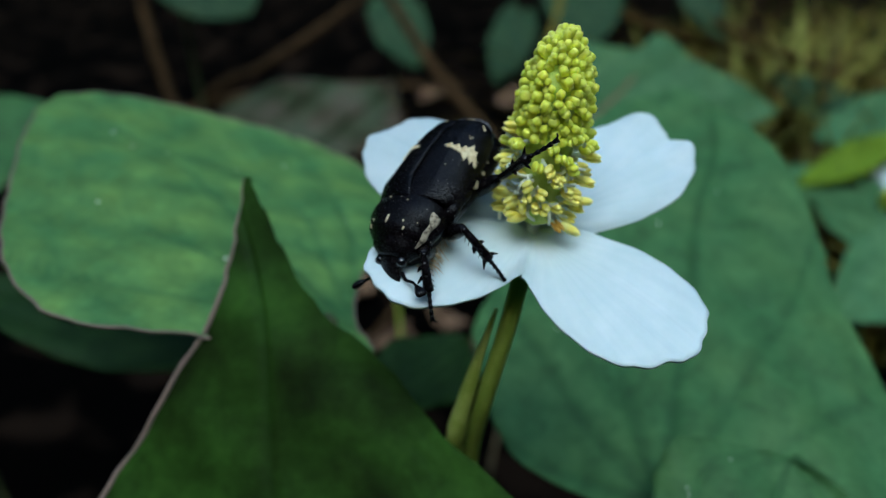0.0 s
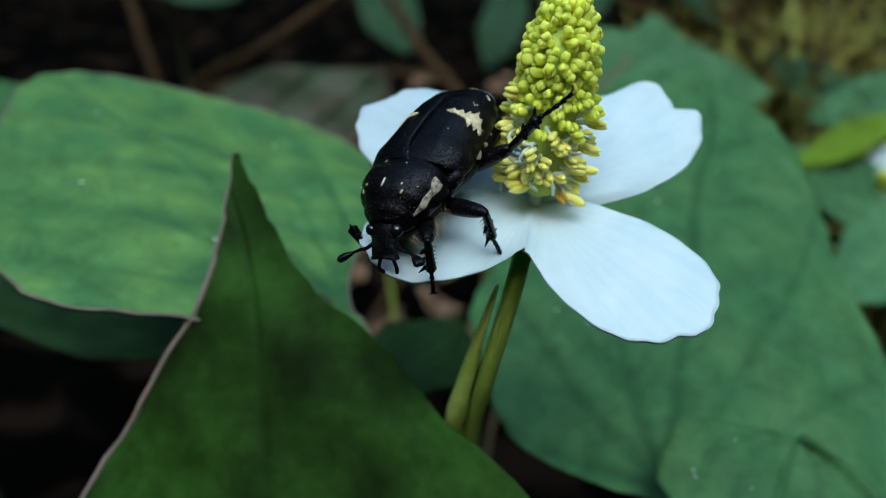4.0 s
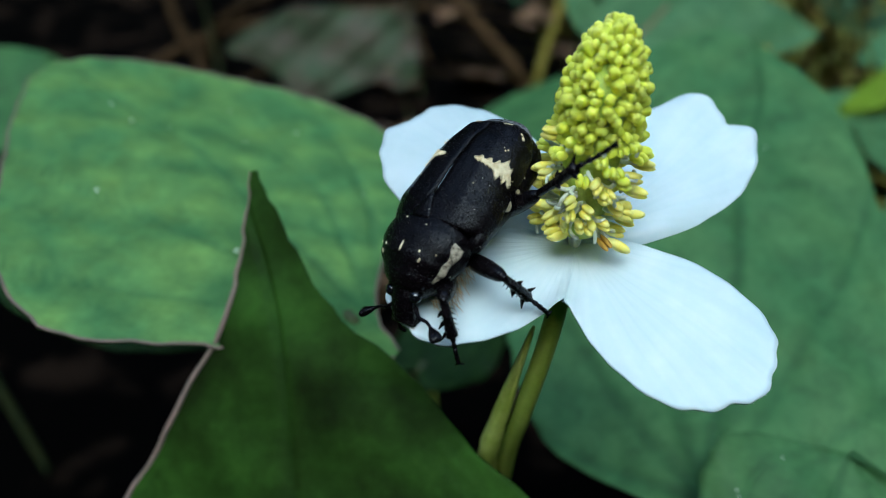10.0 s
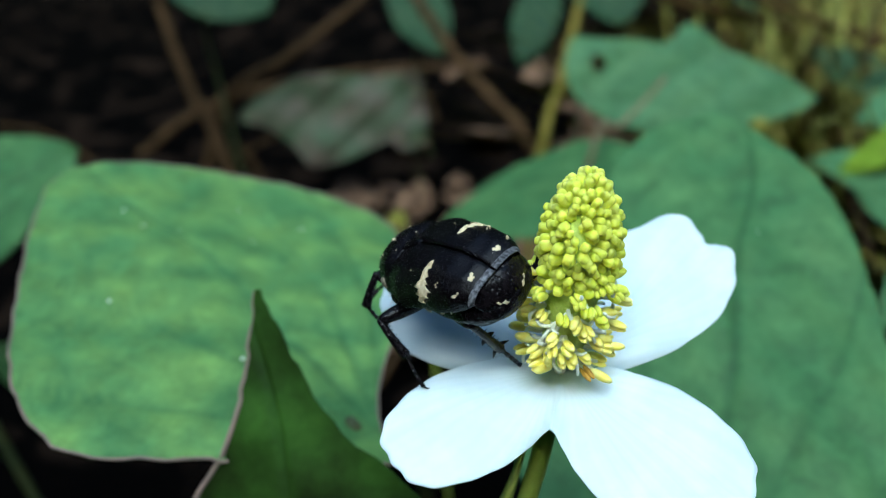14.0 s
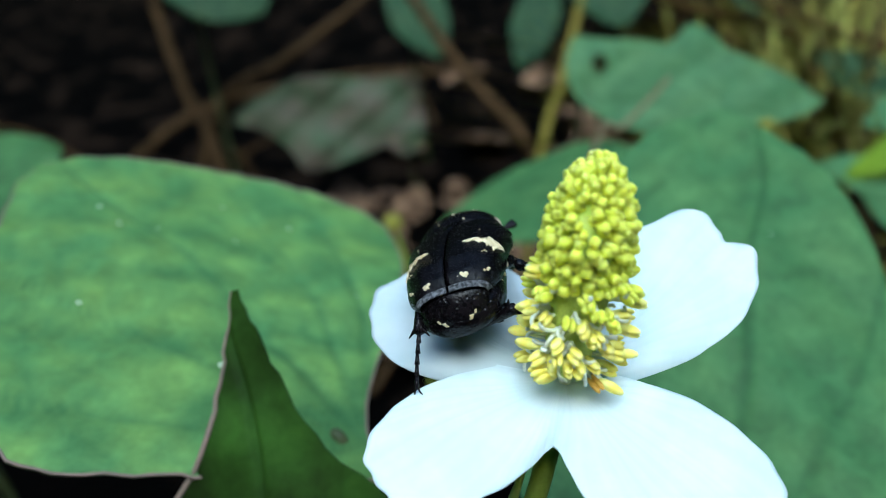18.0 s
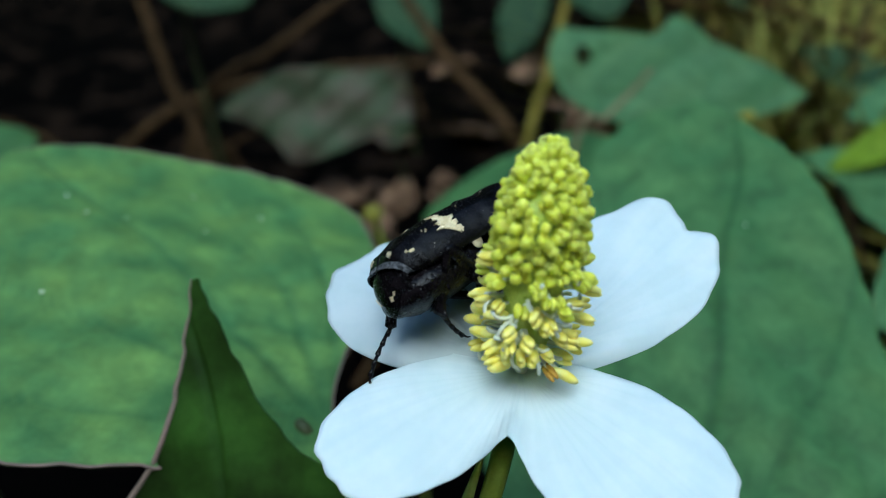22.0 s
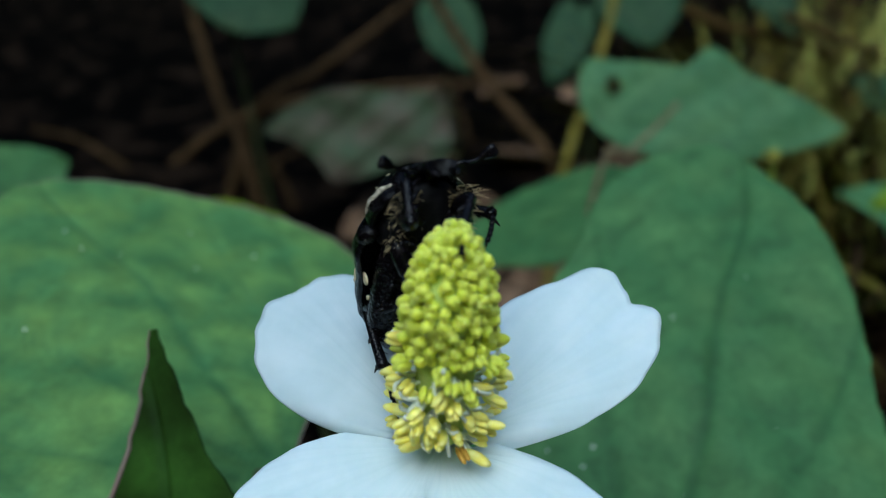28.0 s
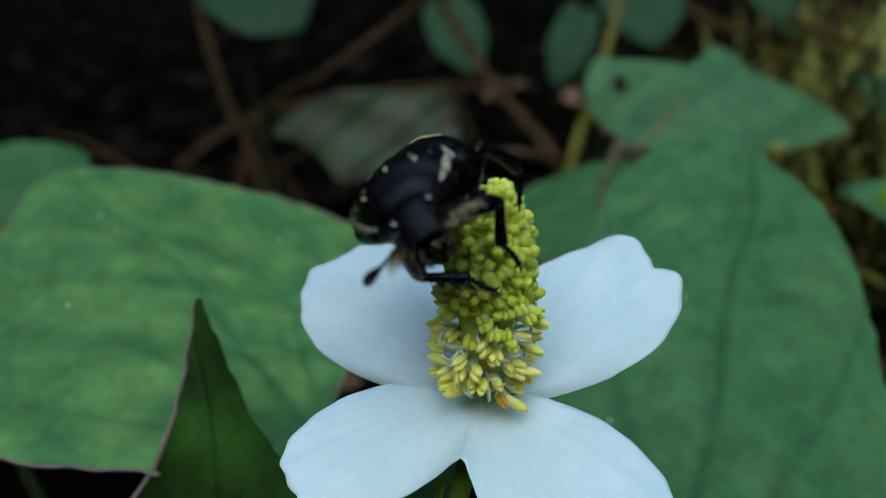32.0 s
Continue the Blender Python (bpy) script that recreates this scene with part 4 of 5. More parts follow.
def pitted(m, size, deep):
    """Rows of small dents over the fine relief of a shell."""
    t = m.node_tree
    b = t.nodes["Principled BSDF"]
    first = b.inputs["Normal"].links[0].from_socket
    co, vo, rm, bp = (t.nodes.new(k) for k in ("ShaderNodeTexCoord", "ShaderNodeTexVoronoi", "ShaderNodeMapRange", "ShaderNodeBump"))
    vo.inputs["Scale"].default_value = 1 / (size * MM)
    rm.inputs["From Max"].default_value = 0.4
    bp.inputs["Strength"].default_value, bp.inputs["Distance"].default_value = 1.0, deep * MM
    t.links.new(co.outputs["Object"], vo.inputs["Vector"])
    t.links.new(vo.outputs["Distance"], rm.inputs["Value"])
    t.links.new(rm.outputs["Result"], bp.inputs["Height"])
    t.links.new(first, bp.inputs["Normal"])
    t.links.new(bp.outputs["Normal"], b.inputs["Normal"])


def scales_and_sparkle(m, size, dot):
    """Tiny pale scales scattered over a shell; their colour also stands in for its sparkle."""
    t = m.node_tree
    b = t.nodes["Principled BSDF"]
    source = b.inputs["Base Color"].links[0].from_socket
    co, vo, ns, lt, gt, mu, mx = (t.nodes.new(k) for k in ("ShaderNodeTexCoord", "ShaderNodeTexVoronoi", "ShaderNodeTexNoise", "ShaderNodeMath", "ShaderNodeMath", "ShaderNodeMath", "ShaderNodeMix"))
    vo.inputs["Scale"].default_value, ns.inputs["Scale"].default_value = 1 / (size * MM), 1 / (1.3 * MM)
    lt.operation, gt.operation, mu.operation = "LESS_THAN", "GREATER_THAN", "MULTIPLY"
    lt.inputs[1].default_value, gt.inputs[1].default_value = dot, 0.58
    mx.data_type = "RGBA"
    mx.inputs["B"].default_value = (0.42, 0.38, 0.30, 1)
    t.links.new(co.outputs["Object"], vo.inputs["Vector"])
    t.links.new(co.outputs["Object"], ns.inputs["Vector"])
    t.links.new(vo.outputs["Distance"], lt.inputs[0])
    t.links.new(ns.outputs["Fac"], gt.inputs[0])
    t.links.new(lt.outputs[0], mu.inputs[0])
    t.links.new(gt.outputs[0], mu.inputs[1])
    t.links.new(mu.outputs[0], mx.inputs["Factor"])
    t.links.new(source, mx.inputs["A"])
    t.links.new(mx.outputs["Result"], b.inputs["Base Color"])


scales_and_sparkle(M_SHELL, 0.34, 0.085)
pitted(M_SHELL, 0.17, 0.035)
pitted(M_GLOSS, 0.3, 0.04)


def around(w, h, a, low=0.35):
    """A point of a domed cross-section at a degrees from the top; below the waist it turns under."""
    s, c = math.sin(radians(a)), math.cos(radians(a))
    return w * math.copysign(abs(s) ** 0.82, s), (h * c ** 0.8 if c > 0 else low * h * c)


ELY_W = ((0, 2.95), (0.06, 3.18), (0.16, 3.32), (0.3, 3.12), (0.42, 2.98), (0.6, 2.95), (0.8, 2.72), (0.92, 2.35), (1.0, 1.95))
ELY_H = ((0, 1.82), (0.2, 2.02), (0.45, 2.08), (0.7, 1.92), (0.88, 1.52), (1.0, 0.85))


def elytron_at(side, a, v, lift=0.0):
    x, z = around(blend(v, ELY_W) + lift, blend(v, ELY_H) + lift, a)
    y = 2.45 - 7.75 * v + 0.62 * v * v * (a / 100) ** 2 - 0.35 * (1 - v) * (a / 100) ** 2
    rib = 0.07 * math.exp(-((a - 30) / 5) ** 2) + 0.05 * math.exp(-((a - 52) / 5) ** 2) - 0.05 * math.exp(-(a / 3.0) ** 2)
    rib += 0.012 * math.cos(a * 1.05) * min(1.0, 5 * (1 - v))
    bulge = 0.10 * math.exp(-((a - 30) / 14) ** 2 - ((v - 0.86) / 0.05) ** 2)
    return Vector((side * max(x, 0.012), y, z + 0.1 + bulge + rib * min(1, 4 * v) * max(0.0, 1 - v) ** 0.3))


def wing_band(side, seed):
    """The jagged cream band: a broad blob by the outer edge and a thin broken tail towards the seam."""
    rnd = random.Random(seed)
    ph = [rnd.uniform(0, 6.28) for _ in range(4)]
    wide = ((0, 0.026), (0.12, 0.034), (0.24, 0.062), (0.36, 0.074), (0.50, 0.058), (0.60, 0.020), (0.70, 0.034), (0.80, 0.016), (0.90, 0.024), (1.0, 0.006))
    mid = ((0, 0.475), (0.3, 0.525), (0.5, 0.515), (0.75, 0.52), (1.0, 0.53))

    def fn(u, w):
        a = 80 - 62 * w + 2.2 * math.sin(u * 6 + ph[0])
        jag = 1 + 0.30 * math.sin(w * 34 + ph[1] + u) + 0.22 * math.sin(w * 71 + ph[2] - 2 * u)
        return elytron_at(side, a, blend(w, mid) - side * u * blend(w, wide) * jag, 0.035)

    return sheet(fn, 10, 60, 0.05)[0]


def patch(bm_all, side, a0, v0, da, dv, seed, lift=0.035):
    rnd = random.Random(seed)
    ph = [rnd.uniform(0, 6.28) for _ in range(4)]

    def fn(u, w):
        q = 2 * w - 1
        ru = 1 + 0.22 * math.sin(5 * q + ph[0]) + 0.15 * math.sin(13 * q + ph[1])
        rq = 1 + 0.22 * math.sin(4 * u + ph[2]) + 0.15 * math.sin(11 * u + ph[3])
        k = math.sqrt(max(0.0, 1 - 0.45 * q * q)) * ru
        l = math.sqrt(max(0.0, 1 - 0.45 * u * u)) * rq
        return elytron_at(side, a0 - side * da * u * k, v0 + dv * q * l, lift)

    b, _ = sheet(fn, 10, 10, 0.05)
    me = bpy.data.meshes.new("piece")
    b.to_mesh(me)
    b.free()
    bm_all.from_mesh(me)
    bpy.data.meshes.remove(me)


def spindle(bm, a, b, ra, rb, bulge=1.15, n=10, flat=1.0):
    pts, rad = [], []
    for i in range(9):
        t = i / 8
        pts.append(Vector(a).lerp(Vector(b), t))
        rad.append((ra + (rb - ra) * t) * (1 + (bulge - 1) * math.sin(math.pi * t)) * (0.75 if i in (0, 8) else 1))
    tube(bm, pts, rad, n)


LEGS = {  # hip, femur, tibia, tarsus lengths, resting foot
    "F": ((1.3, 4.2, -1.25), 2.4, 2.2, 2.0, (1.5, 4.4, -1.9)),
    "M": ((1.7, 2.5, -1.45), 2.9, 2.6, 2.4, (1.8, 0.9, -1.7)),
    "H": ((1.6, -1.0, -1.5), 2.8, 3.6, 3.4, (1.4, -1.7, -1.7)),
}


def leg_meshes(kind):
    _, lf, lt, ls, _ = LEGS[kind]
    fem = bmesh.new()
    spindle(fem, (0, -0.25, 0), (0, lf, 0), 0.44, 0.33, 1.3)
    tib = bmesh.new()
    tube(tib, smooth_path([(0, -0.05, 0), (0, lt * 0.5, 0.05), (0, lt, 0)], 5), [0.22, 0.22, 0.23, 0.24, 0.25, 0.26, 0.28, 0.29, 0.31, 0.33, 0.34], 9)
    teeth = ((0.95, 0.75), (0.65, 0.6), (0.38, 0.4)) if kind == "F" else ((0.96, 0.7), (0.55, 0.35))
    for where, size in teeth:
        for sgn in ((1,) if kind == "F" else (1, -1)):
            tube(tib, [(0, lt * where - 0.2, 0), (sgn * 0.32, lt * where, 0), (sgn * (0.32 + size * 0.5), lt * where + size * 0.55, -0.05)], [0.16, 0.13, 0.03], 6)
    for i in range(10):
        tube(tib, [(0.2 * (-1) ** i, lt * (0.2 + 0.07 * i), -0.1), (0.38 * (-1) ** i, lt * (0.2 + 0.07 * i) + 0.22, -0.24)], [0.03, 0.012], 4)
    tar = bmesh.new()
    for i in range(5):
        a, b = ls * i / 5.6, ls * (i + 0.92) / 5.6
        bend = 0.10 * math.sin(math.pi * i / 5)
        tube(tar, [(0, a, bend), (0, (a + b) / 2, bend), (0, b, bend)], [0.09, 0.12, 0.16], 7)
    for sgn in (-1, 1):
        tube(tar, smooth_path([(0, ls * 0.86, 0), (sgn * 0.14, ls * 0.95, -0.02), (sgn * 0.26, ls, -0.16)], 3), [0.07, 0.065, 0.06, 0.055, 0.05, 0.04, 0.02], 6)
    return [mesh_of(b, n) for b, n in ((fem, "femur"), (tib, "tibia"), (tar, "tarsus"))]


def build_beetle():
    bt = thing("beetle", (0, 0, 110), "black flower beetle with cream patches climbing over the flower", "beetle")
    bt.scale = (0.95, 0.95, 0.95)
    # wing cases
    for side in (-1, 1):
        bm, _ = sheet(lambda u, v: elytron_at(side, 57.5 - side * 57 * u, v), 30, 40, 0.10)
        ely = part("wing_case", bm, M_SHELL, bt, "black wing case with cream patches")
        bm = wing_band(side, 5 + side)
        part("cream_patch", bm, M_CREAM, ely, "cream scaly patch")
        for k, (a, v, da, dv) in enumerate(((24, 0.925, 5, 0.013), (19, 0.915, 2.6, 0.009), (60, 0.86, 3.0, 0.018), (56, 0.885, 2.0, 0.009), (46, 0.67, 1.3, 0.006), (50, 0.685, 0.9, 0.006), (43, 0.69, 0.8, 0.004), (34, 0.33, 0.7, 0.005))):
            bm = bmesh.new()
            patch(bm, side, a, v, da, dv, 30 + k + side)
            part("cream_spot", bm, M_CREAM, ely)
        bm, _ = sheet(lambda u, v: elytron_at(side, 54 - side * 53 * u, 0.958 + 0.042 * v, 0.03), 28, 6, 0.06)
        part("grey_fringe", bm, M_SILVER, ely, "grey downy rim of the wing case")
    # scutellum
    bm, _ = sheet(lambda u, v: Vector((0.72 * u * (1 - v), 2.5 - 1.5 * v, 1.86 + 0.25 * v - 0.06 * u * u)), 8, 8, 0.15)
    part("scutellum", bm, M_SHELL, bt)
    # pronotum
    pw = ((0, 2.68), (0.15, 2.76), (0.36, 2.68), (0.6, 2.30), (0.85, 1.64), (1.0, 1.15))
    ph = ((0, 1.84), (0.3, 2.02), (0.6, 1.96), (0.85, 1.5), (1.0, 0.95))

    def pro_at(a, v, lift=0.0):
        x, z = around(blend(v, pw) + lift, blend(v, ph) + lift, a, 0.5)
        return Vector((x, 2.3 + 3.7 * v + 0.35 * (1 - v) * (abs(a) / 110) ** 2 - 0.35 * v * (abs(a) / 110) ** 2, z + 0.12 - 0.55 * v * v))

    bm, _ = sheet(lambda u, v: pro_at(112 * u, v), 44, 24, 0.12)
    pro = part("pronotum", bm, M_SHELL, bt, "pitted black neck shield with pale edges")
    for side in (-1, 1):
        bm, _ = sheet(lambda u, v: pro_at(side * (72 + 8 * v + side * (11 - 7 * v) * u * (0.8 + 0.2 * math.sin(11 * v))), 0.20 + 0.60 * v, 0.03), 6, 20, 0.05)
        part("pale_edge", bm, M_FROST, pro, "pale scaly edge")
    for a, v, da, dv in ((-1, 0.56, 0.9, 0.075), (34, 0.66, 1.9, 0.026), (27, 0.56, 1.3, 0.020), (-34, 0.66, 1.9, 0.026), (-28, 0.55, 1.2, 0.018), (12, 0.10, 1.0, 0.014), (-14, 0.16, 0.8, 0.012), (52, 0.50, 0.8, 0.012), (-52, 0.50, 0.8, 0.012)):
        bm, _ = sheet(lambda u, w: pro_at(a + da * u * (1 - 0.4 * (2 * w - 1) ** 2), v + dv * (2 * w - 1), 0.03), 4, 5, 0.05)
        part("pale_spot", bm, M_CREAM, pro)
    # rear plate below the wing cases
    def rear(u, v):
        wide = 2.02 * (1 - 0.10 * v - 0.72 * v ** 3)
        return Vector((-wide * u, -5.18 + 0.62 * u * u * (1 - 0.6 * v) - 0.62 * math.sin(2.4 * v) ** 0.8 * (1 - 0.45 * u * u) + 0.12 * v, 0.86 - 0.55 * u * u * (1 - v) - 2.25 * v))

    bm, _ = sheet(rear, 28, 18, 0.2)
    pyg = part("rear_plate", bm, M_GLOSS, bt, "glossy black rear plate with two pale spots")
    for side in (-1, 1):
        bm, _ = sheet(lambda u, v: rear(-side * (0.50 + 0.075 * (1 - v * (1 - v)) * u * side), 0.60 + 0.12 * v) + Vector((0, -0.03, 0)), 6, 6, 0.05)
        part("pale_spot", bm, M_CREAM, pyg)
        bm, _ = sheet(lambda u, v: rear(-side * (0.62 + 0.03 * u * side), 0.50 + 0.10 * v) + Vector((0, -0.03, 0)), 4, 4, 0.05)
        part("pale_spot", bm, M_CREAM, pyg)
    # underside
    bm = bmesh.new()
    line = [(0, -5.55, -0.75), (0, -4.8, -0.85), (0, -3.5, -0.85), (0, -1.5, -0.8), (0, 0.5, -0.75), (0, 2.4, -0.65)]
    tube(bm, smooth_path(line, 4), [0.5, 0.9, 1.2, 1.45, 1.65, 1.8, 1.92, 2.05, 2.1, 2.12, 2.12, 2.1, 2.1, 2.1, 2.05, 2.0, 1.95, 1.9, 1.8, 1.7, 1.5], 24)
    for v in bm.verts:
        v.co.x *= 1.22
        v.co.z = -0.9 + (v.co.z + 0.9) * 0.66 + 0.06 * math.sin(v.co.y * 6.2)
    belly = part("abdomen", bm, M_GLOSS, bt, "glossy black ringed belly")
    for side in (-1, 1):
        for x, y, z, w, h in ((2.72, -0.55, -0.25, 0.34, 0.42), (2.56, -1.7, -0.55, 0.16, 0.14), (2.42, -2.6, -0.55, 0.15, 0.14), (2.20, -3.4, -0.55, 0.15, 0.13), (1.85, -4.2, -0.60, 0.16, 0.2), (2.0, -3.6, -0.95, 0.16, 0.2), (2.3, -2.7, -0.95, 0.16, 0.18)):
            bm = bmesh.new()
            bmesh.ops.create_icosphere(bm, subdivisions=2, radius=1.0)
            bmesh.ops.scale(bm, vec=(0.10, w, h), verts=bm.verts)
            bmesh.ops.translate(bm, vec=(side * x, y, z), verts=bm.verts)
            part("pale_spot", bm, M_CREAM, belly)
        bm = bmesh.new()
        spindle(bm, (side * 2.35, 2.55, -0.1), (side * 3.02, 1.75, 0.35), 0.42, 0.38, 1.3, 14)
        part("shoulder_plate", bm, M_SHELL, bt)
    bm = bmesh.new()
    spindle(bm, (0, 1.6, -0.9), (0, 5.5, -0.75), 1.5, 1.0, 1.2, 20)
    for v in bm.verts:
        v.co.x *= 1.2
        v.co.z = -0.75 + (v.co.z + 0.75) * 0.7
    chest = part("chest", bm, M_SHELL_DULL, bt)
    bm = bmesh.new()
    spindle(bm, (0, 1.3, 0.2), (0, 3.6, 0.2), 1.3, 1.25, 1.1, 20)
    for v in bm.verts:
        v.co.x *= 1.6
    part("waist", bm, M_SHELL_DULL, bt)
    rnd = random.Random(3)
    for side in (-1, 1):
        bm = bmesh.new()
        for i in range(170):
            y = rnd.uniform(2.2, 5.6)
            x, z = side * rnd.uniform(0.5, 2.2), -1.35 + rnd.uniform(-0.15, 0.35)
            p = Vector((x, y, z))
            q = p + Vector((side * rnd.uniform(0.1, 0.5), rnd.uniform(-0.1, 0.5), rnd.uniform(-0.6, -0.2)))
            tube(bm, [p, p.lerp(q, 0.5) + Vector((0, 0, 0.04)), q], [0.02, 0.018, 0.008], 3)
        part("bristles", bm, M_HAIR, chest, "tan bristles on the chest")
    # hip joints on the underside
    for kind in LEGS:
        hx, hy, hz = LEGS[kind][0]
        for side in (-1, 1):
            bm = bmesh.new()
            spindle(bm, (side * 0.25, hy - 0.25, hz + 0.05), (side * (hx + 0.15), hy + 0.05, hz + 0.1), 0.5, 0.42, 1.25, 12)
            part("hip", bm, M_GLOSS, bt)
    # head
    def brow(u, v):
        wide = blend(v, ((0, 0.98), (0.3, 0.92), (0.55, 0.78), (1.0, 0.82)))
        dip = 0.10 * (1 - u * u) if v > 0.97 else 0.0
        return Vector((wide * u, 5.72 + 1.62 * v - dip - 0.12 * u * u, 0.50 - 1.72 * v ** 1.25 - 0.34 * u * u * (1 - 0.6 * v) + 0.10 * math.sin(math.pi * v) + (0.10 if v > 0.93 else 0)))

    bm, _ = sheet(brow, 20, 20, 0.75)
    head = part("head", bm, M_SHELL, bt)
    for side in (-1, 1):
        bm = bmesh.new()
        bmesh.ops.create_uvsphere(bm, u_segments=18, v_segments=12, radius=0.36)
        bmesh.ops.translate(bm, vec=(side * 0.90, 5.98, -0.15), verts=bm.verts)
        part("eye", bm, M_EYE, head)
        bm = bmesh.new()
        line = smooth_path([(side * 0.78, 6.35, -0.72), (side * 1.25, 6.75, -0.85), (side * 1.75, 6.80, -0.95), (side * 2.2, 7.0, -1.0)], 4)
        tube(bm, line, [0.13 - 0.004 * i for i in range(len(line))], 7)
        part("antenna", bm, M_GLOSS, head)
        for k in range(3):
            bm = bmesh.new()
            a = Vector((side * 2.15, 6.98, -1.0))
            d = Vector((side * (0.80 - 0.07 * k), 0.36 + 0.12 * k, -0.12 + 0.06 * k))
            spindle(bm, a, a + d * 1.1, 0.09, 0.20, 1.35, 8)
            part("club_leaf", bm, M_GLOSS, head)
        bm = bmesh.new()
        tube(bm, smooth_path([(side * 0.45, 6.9, -1.45), (side * 0.65, 7.2, -1.9), (side * 0.45, 7.2, -2.25)], 4), [0.11, 0.11, 0.11, 0.11, 0.12, 0.12, 0.12, 0.11, 0.08], 7)
        part("palp", bm, M_GLOSS, head)
    # legs
    limbs = {}
    for kind in LEGS:
        meshes = leg_meshes(kind)
        for me in meshes:
            me.materials.append(M_GLOSS)
        for side in ("L", "R"):
            fem = part("femur", meshes[0], None, bt)
            limbs[side + kind] = (fem, part("tibia", meshes[1], None, fem), part("tarsus", meshes[2], None, fem))
    return bt, limbs


BEETLE, LEG_PARTS = build_beetle()

BEETLE_ROWS = [
    (0.0, -0.44, 45.31, 108.31, -31.05, 13.43, 139.60),
    (1.0, -0.41, 45.56, 108.21, -30.33, 14.20, 140.26),
    (2.0, -0.50, 44.22, 108.55, -31.37, 11.88, 138.17),
    (3.0, -0.51, 43.47, 108.68, -30.65, 12.64, 137.68),
    (5.5, -0.37, 43.94, 109.30, -13.58, 9.54, 155.11),
    (6.0, -0.63, 43.56, 109.36, -10.53, 7.63, 154.67),
    (6.5, -0.55, 44.31, 109.24, -1.06, 4.10, 160.11),
    (7.0, -0.61, 42.81, 109.43, -3.78, 8.11, 161.31),
    (7.5, -0.27, 43.31, 108.33, -21.61, 8.85, 166.12),
    (8.0, 0.15, 42.06, 108.30, -24.91, 10.59, 169.89),
    (8.5, -0.26, 43.26, 108.88, -28.92, -0.52, 158.61),
    (9.0, -0.18, 44.94, 109.06, -26.48, 6.09, 140.10),
    (9.5, -0.41, 43.97, 109.13, -26.94, 9.20, 137.61),
    (10.0, -0.60, 44.23, 108.69, -29.87, 9.63, 136.84),
    (10.5, -0.26, 45.66, 109.23, -39.93, 2.17, 127.12),
    (11.0, -0.49, 44.35, 110.02, -43.26, -6.98, 119.55),
    (11.5, -0.80, 45.22, 110.67, -49.32, -18.01, 109.17),
    (12.0, -0.77, 44.47, 111.12, -52.01, -31.25, 94.83),
    (12.5, -0.76, 45.65, 111.42, -40.78, -32.70, 77.74),
    (13.0, -0.63, 46.45, 111.72, -35.07, -24.51, 65.69),
    (14.0, -0.46, 46.61, 111.68, -16.15, -25.28, 43.06),
    (14.5, -0.85, 48.84, 110.15, -5.23, -20.21, 32.18),
    (16.5, -0.81, 50.73, 109.17, -8.51, -10.30, 12.20),
    (17.0, -1.22, 50.79, 108.81, -7.30, -12.93, 21.50),
    (18.0, 0.33, 51.29, 109.10, -4.85, -19.63, -2.14),
    (19.0, 1.26, 50.36, 109.83, 3.62, -18.10, -11.47),
    (20.0, 0.60, 50.54, 110.05, -0.88, -23.17, -8.85),
    (21.0, 1.10, 49.42, 109.49, 0.45, -20.28, -26.91),
    (22.0, 2.47, 49.75, 110.44, 6.76, -35.96, -50.77),
    (23.0, 2.88, 49.71, 110.62, 2.31, -36.58, -46.01),
    (24.0, 3.95, 51.02, 109.99, 13.89, -36.88, -75.10),
    (24.5, 4.96, 51.22, 110.59, 12.15, -33.49, -80.11),
    (25.0, 4.86, 50.24, 110.98, 12.40, -29.23, -81.68),
    (25.5, 4.97, 49.91, 111.53, 15.58, -29.20, -94.32),
    (26.0, 4.55, 50.70, 112.45, 31.89, -31.26, -108.83),
    (26.5, 4.13, 51.08, 112.95, 49.01, -28.26, -124.60),
    (27.0, 3.71, 50.87, 112.87, 63.20, -20.49, -137.82),
    (27.5, 3.30, 50.24, 112.38, 73.12, -10.15, -147.17),
    (28.0, 4.15, 50.00, 113.60, 72.50, -4.80, -151.50),
    (28.5, 3.73, 50.30, 115.36, 65.33, -8.75, -140.41),
    (29.0, 3.07, 48.54, 116.78, 31.42, 24.64, -163.46),
    (29.5, 2.67, 48.27, 115.93, 24.42, 36.66, -172.90),
    (30.0, 2.90, 47.30, 116.40, 46.00, 22.00, -160.00),
    (30.5, 3.19, 49.19, 115.91, 46.35, 22.98, -162.13),
    (31.0, 2.53, 45.63, 116.34, 2.55, 41.71, -171.35),
    (31.3, 2.96, 45.08, 116.72, 11.16, 43.27, -172.09),
    (31.5, 3.16, 44.46, 117.36, 17.52, 35.06, -165.32),
    (32.0, 3.21, 43.80, 117.80, 18.29, 33.99, -165.27),
]
